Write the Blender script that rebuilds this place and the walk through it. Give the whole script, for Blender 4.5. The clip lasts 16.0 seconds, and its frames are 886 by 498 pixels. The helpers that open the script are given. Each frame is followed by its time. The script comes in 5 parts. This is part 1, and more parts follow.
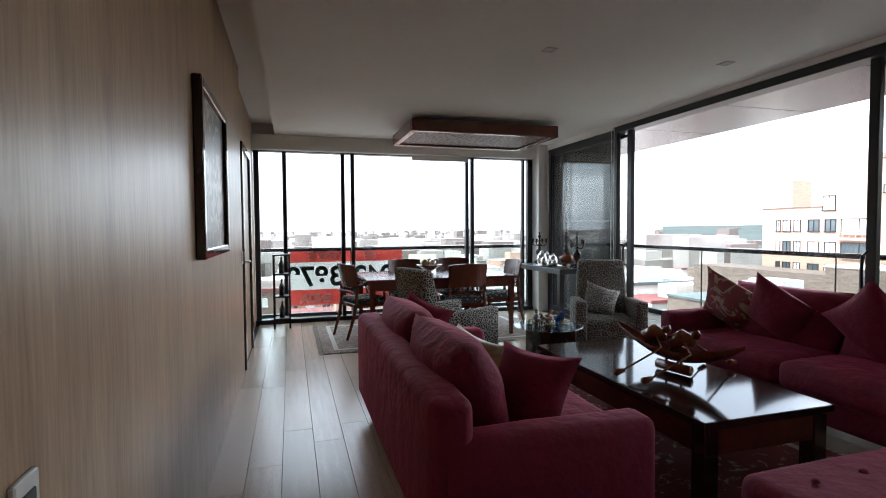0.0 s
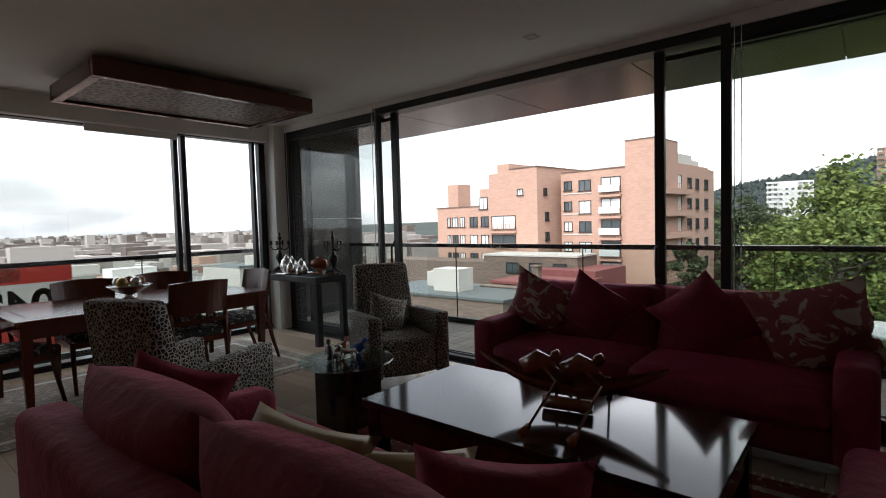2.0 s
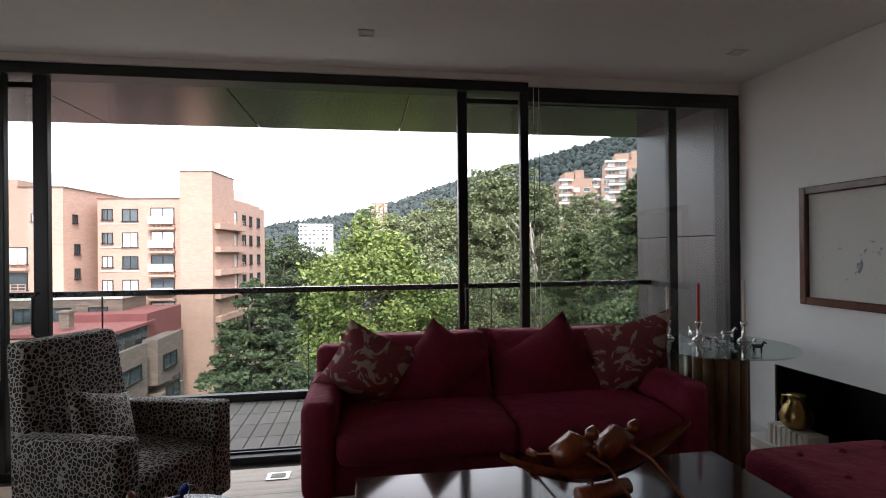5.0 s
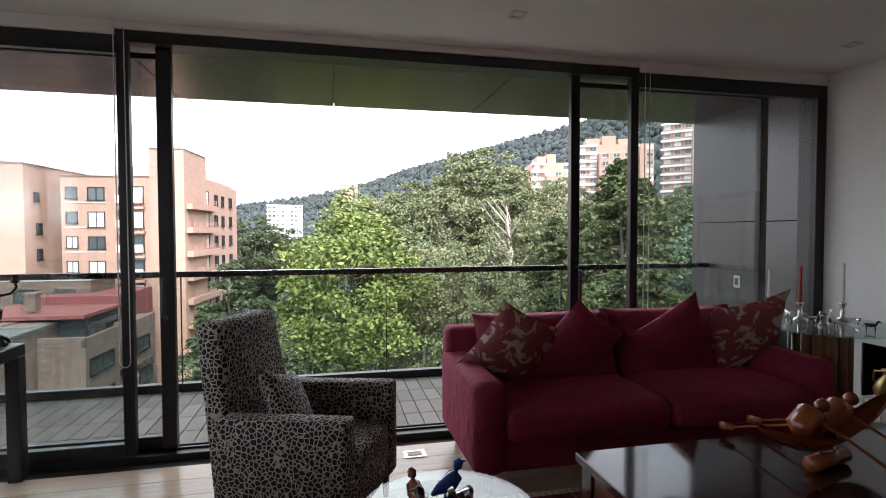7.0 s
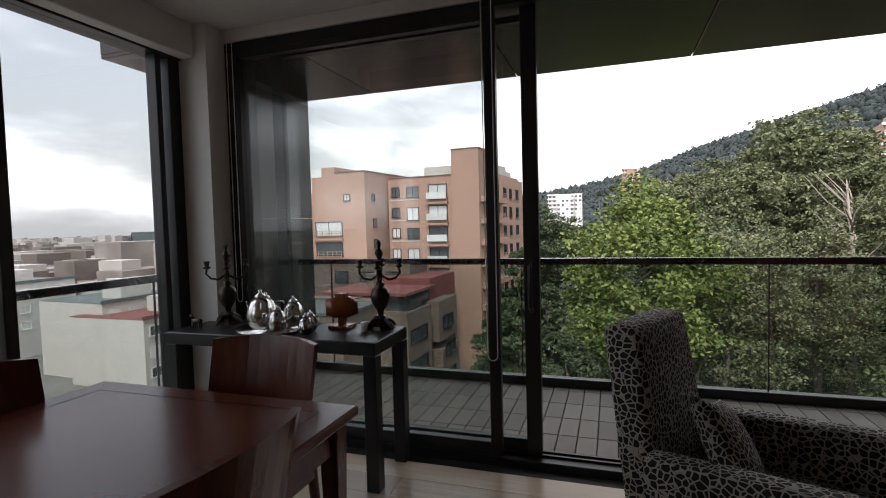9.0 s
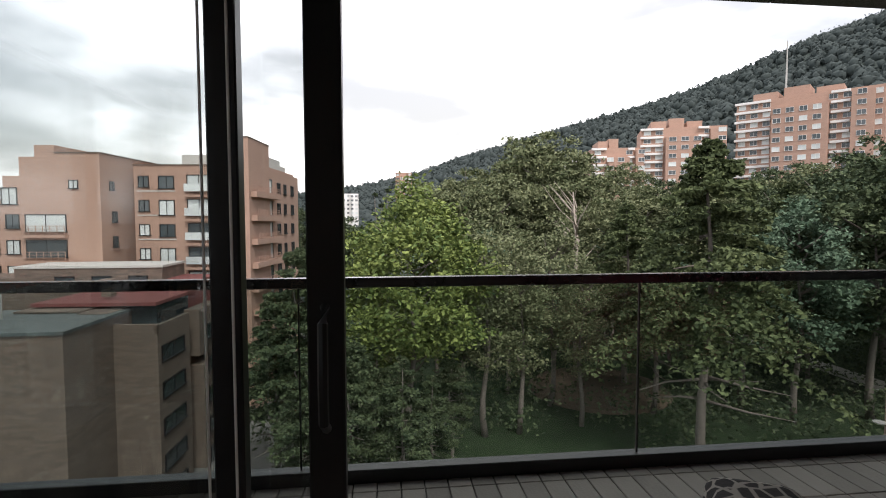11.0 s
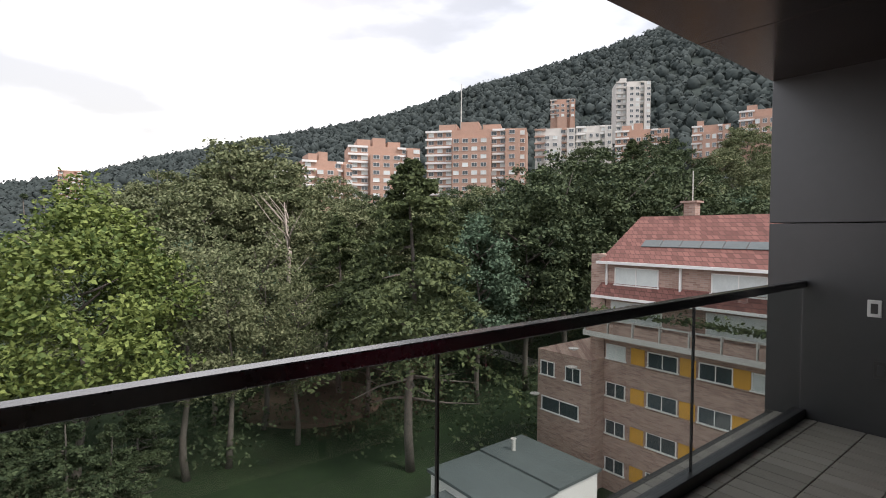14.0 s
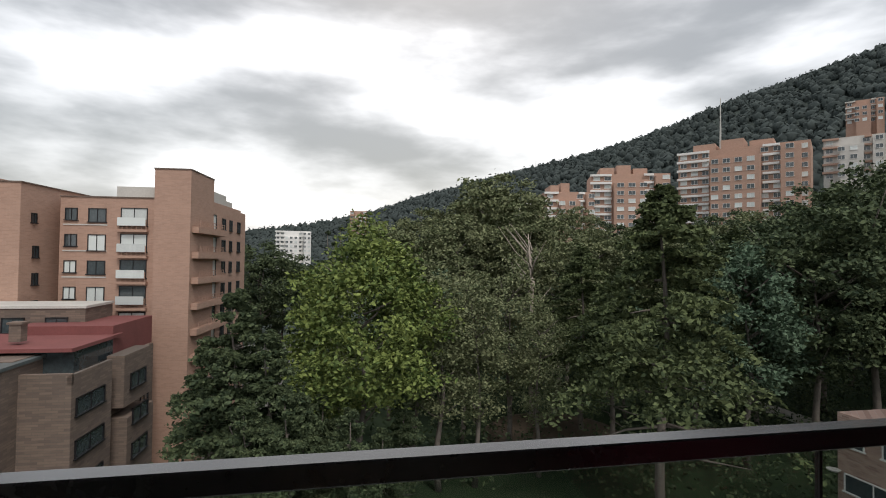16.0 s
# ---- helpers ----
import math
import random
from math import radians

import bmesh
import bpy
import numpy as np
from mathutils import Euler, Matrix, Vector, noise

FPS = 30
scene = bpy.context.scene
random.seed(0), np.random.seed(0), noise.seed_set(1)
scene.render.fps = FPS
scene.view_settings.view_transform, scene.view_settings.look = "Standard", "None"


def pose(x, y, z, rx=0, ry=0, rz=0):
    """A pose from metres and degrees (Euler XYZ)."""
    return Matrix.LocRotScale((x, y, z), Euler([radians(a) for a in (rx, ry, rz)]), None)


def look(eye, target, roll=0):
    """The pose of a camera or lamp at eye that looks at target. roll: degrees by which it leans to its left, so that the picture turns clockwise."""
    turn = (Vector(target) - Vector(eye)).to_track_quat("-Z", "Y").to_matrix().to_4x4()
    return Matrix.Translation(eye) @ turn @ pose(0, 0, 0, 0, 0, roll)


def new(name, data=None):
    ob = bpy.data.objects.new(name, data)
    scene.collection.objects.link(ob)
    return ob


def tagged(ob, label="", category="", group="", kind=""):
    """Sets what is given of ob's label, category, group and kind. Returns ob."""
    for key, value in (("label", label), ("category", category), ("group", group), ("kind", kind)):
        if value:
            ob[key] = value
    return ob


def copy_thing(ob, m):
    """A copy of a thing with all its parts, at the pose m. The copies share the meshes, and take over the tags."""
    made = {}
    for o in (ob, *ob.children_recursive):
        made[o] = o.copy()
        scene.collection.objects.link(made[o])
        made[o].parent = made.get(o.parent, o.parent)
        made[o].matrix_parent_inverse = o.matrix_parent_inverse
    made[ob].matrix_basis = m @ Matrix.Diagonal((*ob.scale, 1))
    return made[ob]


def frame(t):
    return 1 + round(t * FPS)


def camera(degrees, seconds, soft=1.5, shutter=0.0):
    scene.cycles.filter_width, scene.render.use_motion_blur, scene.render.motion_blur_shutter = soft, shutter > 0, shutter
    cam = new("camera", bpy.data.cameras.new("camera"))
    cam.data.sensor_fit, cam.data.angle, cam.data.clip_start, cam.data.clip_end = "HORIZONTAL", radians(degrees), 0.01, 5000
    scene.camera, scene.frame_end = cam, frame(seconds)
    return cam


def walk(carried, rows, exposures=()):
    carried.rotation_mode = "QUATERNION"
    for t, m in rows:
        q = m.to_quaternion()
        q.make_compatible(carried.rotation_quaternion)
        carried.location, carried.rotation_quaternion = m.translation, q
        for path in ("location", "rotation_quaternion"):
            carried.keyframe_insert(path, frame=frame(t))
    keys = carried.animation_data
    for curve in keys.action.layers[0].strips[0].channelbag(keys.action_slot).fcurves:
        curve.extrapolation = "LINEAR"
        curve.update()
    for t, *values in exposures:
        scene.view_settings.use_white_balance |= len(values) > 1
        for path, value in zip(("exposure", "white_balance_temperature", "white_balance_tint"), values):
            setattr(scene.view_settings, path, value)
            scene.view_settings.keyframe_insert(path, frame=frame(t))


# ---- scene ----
cam = camera(82.1, 16.0, soft=1.0)

PATH = [
    (0, (-3.962, -0.8, 1.332), (-3.389, 1.115, 1.251), -0.4),
    (0.5, (-3.945, -0.534, 1.341), (-2.935, 1.193, 1.351), -0.3),
    (1, (-3.914, -0.158, 1.367), (-2.652, 1.393, 1.381), -0.4),
    (1.5, (-3.915, 0.237, 1.357), (-2.526, 1.674, 1.281), -1.1),
    (2, (-3.869, 0.643, 1.328), (-2.337, 1.924, 1.226), -1.6),
    (2.5, (-3.83, 0.971, 1.356), (-2.12, 2.008, 1.328), -1.5),
    (3, (-3.791, 1.346, 1.373), (-1.977, 2.189, 1.39), -0.3),
    (3.5, (-3.709, 1.675, 1.355), (-1.839, 2.383, 1.379), -0.6),
    (4, (-3.617, 1.977, 1.386), (-1.654, 2.357, 1.437), -1.1),
    (4.5, (-3.544, 2.273, 1.377), (-1.545, 2.232, 1.436), -0.7),
    (4.7, (-3.541, 2.372, 1.387), (-1.552, 2.164, 1.433), -0.8),
    (5.7, (-3.575, 2.9, 1.382), (-1.6, 2.53, 1.36), -0.4),
    (6.8, (-3.42, 3.45, 1.372), (-1.495, 2.91, 1.296), 0.0),
    (7, (-3.394, 3.552, 1.387), (-1.441, 3.127, 1.322), -0.1),
    (7.5, (-3.217, 3.822, 1.39), (-1.217, 3.842, 1.369), -0.6),
    (8, (-3.101, 3.984, 1.382), (-1.16, 4.463, 1.337), -1.9),
    (8.2, (-3.05, 4.019, 1.362), (-1.137, 4.598, 1.291), -2.6),
    (9.0, (-2.78, 4.13, 1.345), (-0.885, 4.76, 1.25), -1.5),
    (9.7, (-2.25, 4.25, 1.332), (-0.285, 4.63, 1.22), 0.3),
    (10.3, (-1.699, 4.314, 1.323), (0.291, 4.481, 1.208), 1.0),
    (10.5, (-1.568, 4.36, 1.323), (0.427, 4.447, 1.213), 0.7),
    (11, (-1.161, 4.413, 1.333), (0.824, 4.189, 1.223), -0.1),
    (11.5, (-0.816, 4.389, 1.339), (1.109, 3.855, 1.237), -0.3),
    (12, (-0.49, 4.325, 1.366), (1.317, 3.472, 1.283), -0.0),
    (12.5, (-0.33, 4.335, 1.362), (1.342, 3.245, 1.244), -0.7),
    (13, (-0.198, 4.31, 1.35), (1.455, 3.192, 1.225), -0.7),
    (13.5, (-0.011, 4.186, 1.382), (1.661, 3.094, 1.282), 0.3),
    (14, (0.08, 4.093, 1.402), (1.652, 2.858, 1.336), 0.3),
    (14.5, (0.245, 4.051, 1.423), (1.644, 2.622, 1.435), 0.2),
    (15, (0.308, 4.071, 1.418), (1.794, 2.735, 1.469), 0.3),
    (15.5, (0.415, 4.131, 1.403), (2.19, 3.209, 1.434), 0.6),
    (16, (0.371, 4.225, 1.447), (2.33, 3.825, 1.493), 0.7),
]
walk(cam, [(t, look(eye, target, roll)) for t, eye, target, roll in PATH],
     [(0.0, 3.35, 5750, 11), (0.5, 3.0, 5850, 11), (1.0, 2.45, 6000, 12), (1.5, 2.1, 6150, 12), (2.5, 2.05, 6300, 16), (3.5, 2.05, 6250, 16), (4.5, 2.45, 6150, 17), (7.0, 2.85, 6150, 18),
      (8.0, 2.2, 6300, 19), (10.5, 1.4, 6400, 17), (12.0, 1.35, 6450, 15), (14.0, 1.35, 6450, 17), (15.0, 1.6, 6450, 16), (16.0, 0.55, 6450, 12)])

# ---- light ----
world = bpy.data.worlds.new("sky")
scene.world = world
world.use_nodes = True
wn, wl = world.node_tree.nodes, world.node_tree.links
sky = wn.new("ShaderNodeTexSky")
sky.sky_type, sky.sun_disc = "NISHITA", False
sky.sun_elevation, sky.sun_rotation = radians(48), radians(100)
sky.air_density, sky.dust_density = 1.5, 3.0
wtc = wn.new("ShaderNodeTexCoord")
wmap = wn.new("ShaderNodeMapping")
wmap.inputs["Scale"].default_value = (1.0, 1.0, 3.2)
cloud = wn.new("ShaderNodeTexNoise")
cloud.inputs["Scale"].default_value, cloud.inputs["Detail"].default_value = 2.1, 6.0
cramp = wn.new("ShaderNodeValToRGB")
cramp.color_ramp.elements[0].position, cramp.color_ramp.elements[1].position = 0.38, 0.70
cramp.color_ramp.interpolation = "EASE"
cramp.color_ramp.elements[0].color = (2.2, 2.32, 2.36, 1)
cramp.color_ramp.elements[1].color = (9.3, 9.4, 9.4, 1)
wmix = wn.new("ShaderNodeMixRGB")
wmix.inputs["Fac"].default_value = 0.86
wl.new(wtc.outputs["Generated"], wmap.inputs["Vector"])
wl.new(wmap.outputs["Vector"], cloud.inputs["Vector"])
wl.new(cloud.outputs["Fac"], cramp.inputs["Fac"])
wl.new(sky.outputs["Color"], wmix.inputs["Color1"])
wl.new(cramp.outputs["Color"], wmix.inputs["Color2"])
wl.new(wmix.outputs["Color"], wn["Background"].inputs["Color"])
wn["Background"].inputs["Strength"].default_value = 0.11

sun = new("sun", bpy.data.lights.new("sun", "SUN"))
sun.data.energy, sun.data.angle, sun.data.color = 1.1, radians(14), (1.0, 0.94, 0.86)
sun.matrix_world = look((0, 0, 60), (32, 8, 20))


# ---- materials ----
def mat(name, color, rough=0.6, metal=0.0, vary=0.12, scale=6.0, bump=0.0, bump_scale=60.0, rand=0.0, spec=0.5, stretch=(1, 1, 1), color2=None, island=0.0):
    """A surface with a base colour broken up at two scales, fine relief and, where asked, a shade of its own for each piece."""
    m = bpy.data.materials.new(name)
    m.use_nodes = True
    n, l = m.node_tree.nodes, m.node_tree.links
    b = n["Principled BSDF"]
    b.inputs["Roughness"].default_value, b.inputs["Metallic"].default_value = rough, metal
    b.inputs["Specular IOR Level"].default_value = spec
    tc, mp = n.new("ShaderNodeTexCoord"), n.new("ShaderNodeMapping")
    mp.inputs["Scale"].default_value = stretch
    l.new(tc.outputs["Object"], mp.inputs["Vector"])
    big, fine = n.new("ShaderNodeTexNoise"), n.new("ShaderNodeTexNoise")
    big.inputs["Scale"].default_value, big.inputs["Detail"].default_value = scale, 4
    fine.inputs["Scale"].default_value, fine.inputs["Detail"].default_value = scale * 11, 3
    l.new(mp.outputs["Vector"], big.inputs["Vector"])
    l.new(mp.outputs["Vector"], fine.inputs["Vector"])
    add = n.new("ShaderNodeMath")
    add.operation = "MULTIPLY_ADD"
    add.inputs[1].default_value = 0.5
    half = n.new("ShaderNodeMath")
    half.operation = "MULTIPLY"
    half.inputs[1].default_value = 0.5
    l.new(big.outputs["Fac"], add.inputs[0])
    l.new(fine.outputs["Fac"], half.inputs[0])
    l.new(half.outputs[0], add.inputs[2])
    fac = add.outputs[0]
    if rand or island:
        info = n.new("ShaderNodeObjectInfo") if rand else n.new("ShaderNodeNewGeometry")
        r = n.new("ShaderNodeMath")
        r.operation = "MULTIPLY_ADD"
        r.inputs[1].default_value = rand or island
        l.new(info.outputs["Random" if rand else "Random Per Island"], r.inputs[0])
        sub = n.new("ShaderNodeMath")
        sub.operation = "ADD"
        sub.inputs[1].default_value = -(rand or island) / 2
        l.new(fac, r.inputs[2])
        l.new(r.outputs[0], sub.inputs[0])
        fac = sub.outputs[0]
    ramp = n.new("ShaderNodeValToRGB")
    lo, hi = (color, color2) if color2 else ([c * (1 - vary) for c in color], [c * (1 + vary) for c in color])
    e = ramp.color_ramp.elements
    e[0].position, e[0].color = 0.3, (*lo, 1)
    e[1].position, e[1].color = 0.7, (*hi, 1)
    l.new(fac, ramp.inputs["Fac"])
    l.new(ramp.outputs["Color"], b.inputs["Base Color"])
    if bump:
        bn, bt = n.new("ShaderNodeBump"), n.new("ShaderNodeTexNoise")
        bt.inputs["Scale"].default_value, bt.inputs["Detail"].default_value = bump_scale, 4
        l.new(mp.outputs["Vector"], bt.inputs["Vector"])
        l.new(bt.outputs["Fac"], bn.inputs["Height"])
        bn.inputs["Strength"].default_value, bn.inputs["Distance"].default_value = bump, 0.01
        l.new(bn.outputs["Normal"], b.inputs["Normal"])
    return m


def glass_mat(name, tint=(0.955, 0.98, 0.975), base=0.022):
    m = bpy.data.materials.new(name)
    m.use_nodes = True
    n, l = m.node_tree.nodes, m.node_tree.links
    n.remove(n["Principled BSDF"])
    tr, gl, mx, lw = n.new("ShaderNodeBsdfTransparent"), n.new("ShaderNodeBsdfGlossy"), n.new("ShaderNodeMixShader"), n.new("ShaderNodeLayerWeight")
    tr.inputs["Color"].default_value = (*tint, 1)
    gl.inputs["Roughness"].default_value = 0.0
    lw.inputs["Blend"].default_value = 0.5
    pw, ad = n.new("ShaderNodeMath"), n.new("ShaderNodeMath")
    pw.operation, ad.operation = "POWER", "MULTIPLY_ADD"
    pw.inputs[1].default_value, ad.inputs[1].default_value, ad.inputs[2].default_value = 5.0, 0.8, base
    l.new(lw.outputs["Facing"], pw.inputs[0])
    l.new(pw.outputs[0], ad.inputs[0])
    l.new(ad.outputs[0], mx.inputs[0])
    l.new(tr.outputs[0], mx.inputs[1])
    l.new(gl.outputs[0], mx.inputs[2])
    l.new(mx.outputs[0], n["Material Output"].inputs["Surface"])
    return m


M = dict(
    plaster=mat("ceiling_plaster", (0.78, 0.76, 0.72), 0.9, vary=0.03, scale=1.5, bump=0.05, bump_scale=200),
    white=mat("white_wall_paint", (0.84, 0.84, 0.82), 0.8, vary=0.02, scale=1.2, bump=0.05, bump_scale=150),
    black=mat("black_aluminium", (0.012, 0.012, 0.014), 0.38, vary=0.2, scale=9),
    clad=mat("dark_grey_cladding", (0.026, 0.026, 0.028), 0.36, vary=0.12, scale=1.3, bump=0.02, bump_scale=30, spec=1.0),
    soffit=mat("brown_metal_soffit", (0.060, 0.046, 0.044), 0.2, 0.5, vary=0.15, scale=0.9, bump=0.02, bump_scale=3),
    rail=mat("black_handrail_enamel", (0.03, 0.03, 0.032), 0.2, vary=0.15, scale=4, spec=1.0),
    glass=glass_mat("window_glass", (0.915, 0.93, 0.925), 0.035),
    railglass=glass_mat("railing_glass", (0.80, 0.83, 0.815), 0.03),
    tile=mat("grey_brown_deck_tile", (0.235, 0.215, 0.19), 0.75, vary=0.12, scale=7, bump=0.2, bump_scale=70, rand=0.7),
    grout=mat("dark_grout", (0.05, 0.05, 0.048), 0.9),
    floorwood=mat("oak_floor_board", (0.52, 0.41, 0.31), 0.24, vary=0.2, scale=2.2, stretch=(14, 1, 1), bump=0.05, bump_scale=20, rand=0.6),
    wallwood=mat("wood_wall_veneer", (0.31, 0.20, 0.115), 0.36, color2=(0.56, 0.40, 0.25), scale=1.4, stretch=(1, 6, 0.4), bump=0.05, bump_scale=25),
    velvet=mat("wine_red_velvet", (0.20, 0.011, 0.038), 0.8, vary=0.25, scale=5, bump=0.55, bump_scale=9),
    darkwood=mat("dark_polished_wood", (0.035, 0.014, 0.009), 0.09, vary=0.35, scale=1.5, stretch=(8, 1, 1), spec=0.6),
    redwood=mat("mahogany", (0.10, 0.024, 0.012), 0.22, vary=0.3, scale=2, stretch=(6, 1, 1)),
    brick=mat("terracotta_brick", (0.45, 0.275, 0.205), 0.85, vary=0.14, scale=0.5, bump=0.1, bump_scale=8),
    stonebrick=mat("stone_brick", (0.20, 0.155, 0.125), 0.9, vary=0.25, scale=2.2, stretch=(0.5, 0.5, 3), bump=0.2, bump_scale=6),
    yellow=mat("ochre_panel", (0.62, 0.33, 0.05), 0.7, vary=0.08, scale=2),
    whitepaint=mat("white_painted_wood", (0.78, 0.77, 0.74), 0.6, vary=0.05, scale=3),
    concrete=mat("pale_concrete", (0.55, 0.53, 0.49), 0.85, vary=0.12, scale=0.6),
    rooftile=mat("red_brown_roof_tile", (0.17, 0.07, 0.055), 0.85, vary=0.3, scale=3, bump=0.3, bump_scale=20, rand=0.7),
    redroof=mat("red_flat_roof", (0.20, 0.065, 0.06), 0.8, vary=0.15, scale=0.7),
    greyroof=mat("grey_sheet_roof", (0.10, 0.12, 0.12), 0.5, vary=0.2, scale=0.5),
    # pale panes: sky reflected in the glass is painted in, alongside drawn blinds
    palepane=mat("sky_pale_pane_and_blind", (0.62, 0.66, 0.64), 0.4, vary=0.12, scale=1.2, rand=0.8, spec=0.8),
    bark=mat("grey_bark", (0.16, 0.14, 0.12), 0.95, vary=0.3, scale=3, bump=0.4, bump_scale=12),
    leaf_lime=mat("lime_green_leaves", (0.052, 0.092, 0.025), 0.7, color2=(0.225, 0.275, 0.075), scale=0.25, island=0.3, spec=0.25),
    leaf_olive=mat("olive_leaves", (0.074, 0.098, 0.043), 0.75, color2=(0.240, 0.258, 0.138), scale=0.25, island=0.3, spec=0.25),
    leaf_dark=mat("dark_green_needles", (0.029, 0.048, 0.026), 0.75, color2=(0.114, 0.144, 0.070), scale=0.25, island=0.3, spec=0.2),
    leaf_fir=mat("green_conifer_needles", (0.036, 0.054, 0.026), 0.75, color2=(0.135, 0.165, 0.07), scale=0.25, island=0.3, spec=0.2),
    leaf_blue=mat("blue_green_leaves", (0.052, 0.092, 0.057), 0.75, color2=(0.138, 0.201, 0.127), scale=0.3, island=0.3, spec=0.2),
    # aerial haze is mixed into both hill colours: bluish grey, low contrast
    hill_floor=mat("hazed_shaded_hill_undergrowth", (0.046, 0.058, 0.052), 0.95, vary=0.3, scale=0.02, spec=0.1),
    leaf_hill_hazed=mat("haze_tinted_hill_leaves", (0.048, 0.060, 0.058), 0.9, color2=(0.064, 0.078, 0.074), scale=0.02, island=0.3, spec=0.1),
    earth=mat("bare_earth", (0.10, 0.075, 0.05), 0.95, vary=0.3, scale=0.4),
    city=mat("city_ground", (0.17, 0.165, 0.155), 0.95, vary=0.4, scale=0.05),
    bannerred=mat("red_banner", (0.55, 0.05, 0.05), 0.6, vary=0.06, scale=2),
    bannerwhite=mat("white_banner", (0.75, 0.74, 0.70), 0.6, vary=0.05, scale=2),
    inkgreen=mat("dark_green_ink", (0.03, 0.06, 0.045), 0.6),
    # lawn green kept very dark: the trees' shade is part of this colour
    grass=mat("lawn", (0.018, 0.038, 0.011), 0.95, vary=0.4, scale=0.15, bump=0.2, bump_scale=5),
    darkglass=mat("window_dark", (0.05, 0.065, 0.07), 0.06, vary=0.4, scale=0.4, spec=0.9),
)


def bricked(name, like, c1, c2, mortar, w, h):
    """Courses of brick over the coloured ground of another surface, on upright walls of any direction."""
    m = M[like].copy()
    m.name = name
    n, l = m.node_tree.nodes, m.node_tree.links
    tc, sp, ad, cb, bt, mx = n.new("ShaderNodeTexCoord"), n.new("ShaderNodeSeparateXYZ"), n.new("ShaderNodeMath"), n.new("ShaderNodeCombineXYZ"), n.new("ShaderNodeTexBrick"), n.new("ShaderNodeMixRGB")
    l.new(tc.outputs["Object"], sp.inputs[0])
    l.new(sp.outputs["X"], ad.inputs[0])
    l.new(sp.outputs["Y"], ad.inputs[1])
    l.new(ad.outputs[0], cb.inputs["X"])
    l.new(sp.outputs["Z"], cb.inputs["Y"])
    l.new(cb.outputs[0], bt.inputs["Vector"])
    bt.inputs["Scale"].default_value, bt.inputs["Mortar Size"].default_value = 1.0, h * 0.08
    bt.inputs["Brick Width"].default_value, bt.inputs["Row Height"].default_value = w, h
    for k, c in (("Color1", c1), ("Color2", c2), ("Mortar", mortar)):
        bt.inputs[k].default_value = (*c, 1)
    old = n["Principled BSDF"].inputs["Base Color"].links[0].from_socket
    mx.inputs["Fac"].default_value = 0.6
    l.new(old, mx.inputs["Color1"])
    l.new(bt.outputs["Color"], mx.inputs["Color2"])
    l.new(mx.outputs["Color"], n["Principled BSDF"].inputs["Base Color"])
    return m


def translucent(name, color):
    """Thin cloth that lets daylight through."""
    m = bpy.data.materials.new(name)
    m.use_nodes = True
    n, l = m.node_tree.nodes, m.node_tree.links
    tl, mx = n.new("ShaderNodeBsdfTranslucent"), n.new("ShaderNodeMixShader")
    tl.inputs["Color"].default_value = (*color, 1)
    n["Principled BSDF"].inputs["Base Color"].default_value, n["Principled BSDF"].inputs["Roughness"].default_value = (*color, 1), 0.7
    mx.inputs[0].default_value = 0.7
    l.new(n["Principled BSDF"].outputs[0], mx.inputs[1])
    l.new(tl.outputs[0], mx.inputs[2])
    l.new(mx.outputs[0], n["Material Output"].inputs["Surface"])
    return m


M["stonebrick"] = bricked("stone_brick_courses", "stonebrick", (0.21, 0.15, 0.115), (0.095, 0.07, 0.058), (0.09, 0.08, 0.07), 0.7, 0.16)
M["housebrick"] = bricked("red_brown_brick_courses", "stonebrick", (0.62, 0.42, 0.34), (0.36, 0.21, 0.165), (0.55, 0.49, 0.44), 0.5, 0.14)
M["brick"] = bricked("terracotta_brick_courses", "brick", (0.46, 0.30, 0.225), (0.35, 0.225, 0.17), (0.45, 0.34, 0.275), 0.5, 0.12)
M["rooftile"] = bricked("roof_tile_courses", "rooftile", (0.30, 0.135, 0.11), (0.12, 0.05, 0.042), (0.06, 0.03, 0.026), 0.42, 0.3)
M["bannerred"], M["bannerwhite"] = translucent("red_banner_cloth", (0.72, 0.24, 0.21)), translucent("white_banner_cloth", (0.86, 0.85, 0.82))


# ---- building helpers ----
def mesh_of(name, bm, material, smooth=False):
    me = bpy.data.meshes.new(name)
    bm.normal_update()
    bm.to_mesh(me)
    bm.free()
    if smooth:
        me.polygons.foreach_set("use_smooth", [True] * len(me.polygons))
    me.materials.append(M[material] if isinstance(material, str) else material)
    return me


def part(name, bm, material, parent=None, label="", smooth=False):
    """Links a bmesh as one mesh object, under a thing or a part where one is given."""
    ob = new(name, mesh_of(name, bm, material, smooth))
    if parent:
        ob.parent = parent
    if label:
        tagged(ob, label)
    return ob


def thing(name, label, category, at=(0, 0, 0), rz=0, group="", kind=""):
    ob = new(name)
    ob.matrix_basis = pose(*at, 0, 0, rz)
    return tagged(ob, label, category, group, kind)


def add_box(bm, x0, y0, z0, x1, y1, z1, bevel=0.0, seg=1):
    m = Matrix.LocRotScale(((x0 + x1) / 2, (y0 + y1) / 2, (z0 + z1) / 2), None, (abs(x1 - x0), abs(y1 - y0), abs(z1 - z0)))
    v = bmesh.ops.create_cube(bm, size=1, matrix=m)["verts"]
    if bevel:
        bmesh.ops.bevel(bm, geom=list({e for a in v for e in a.link_edges}), offset=bevel, segments=seg, affect="EDGES", profile=0.5)
    return v


def box(x0, y0, z0, x1, y1, z1, bevel=0.0, seg=1):
    bm = bmesh.new()
    add_box(bm, x0, y0, z0, x1, y1, z1, bevel, seg)
    return bm


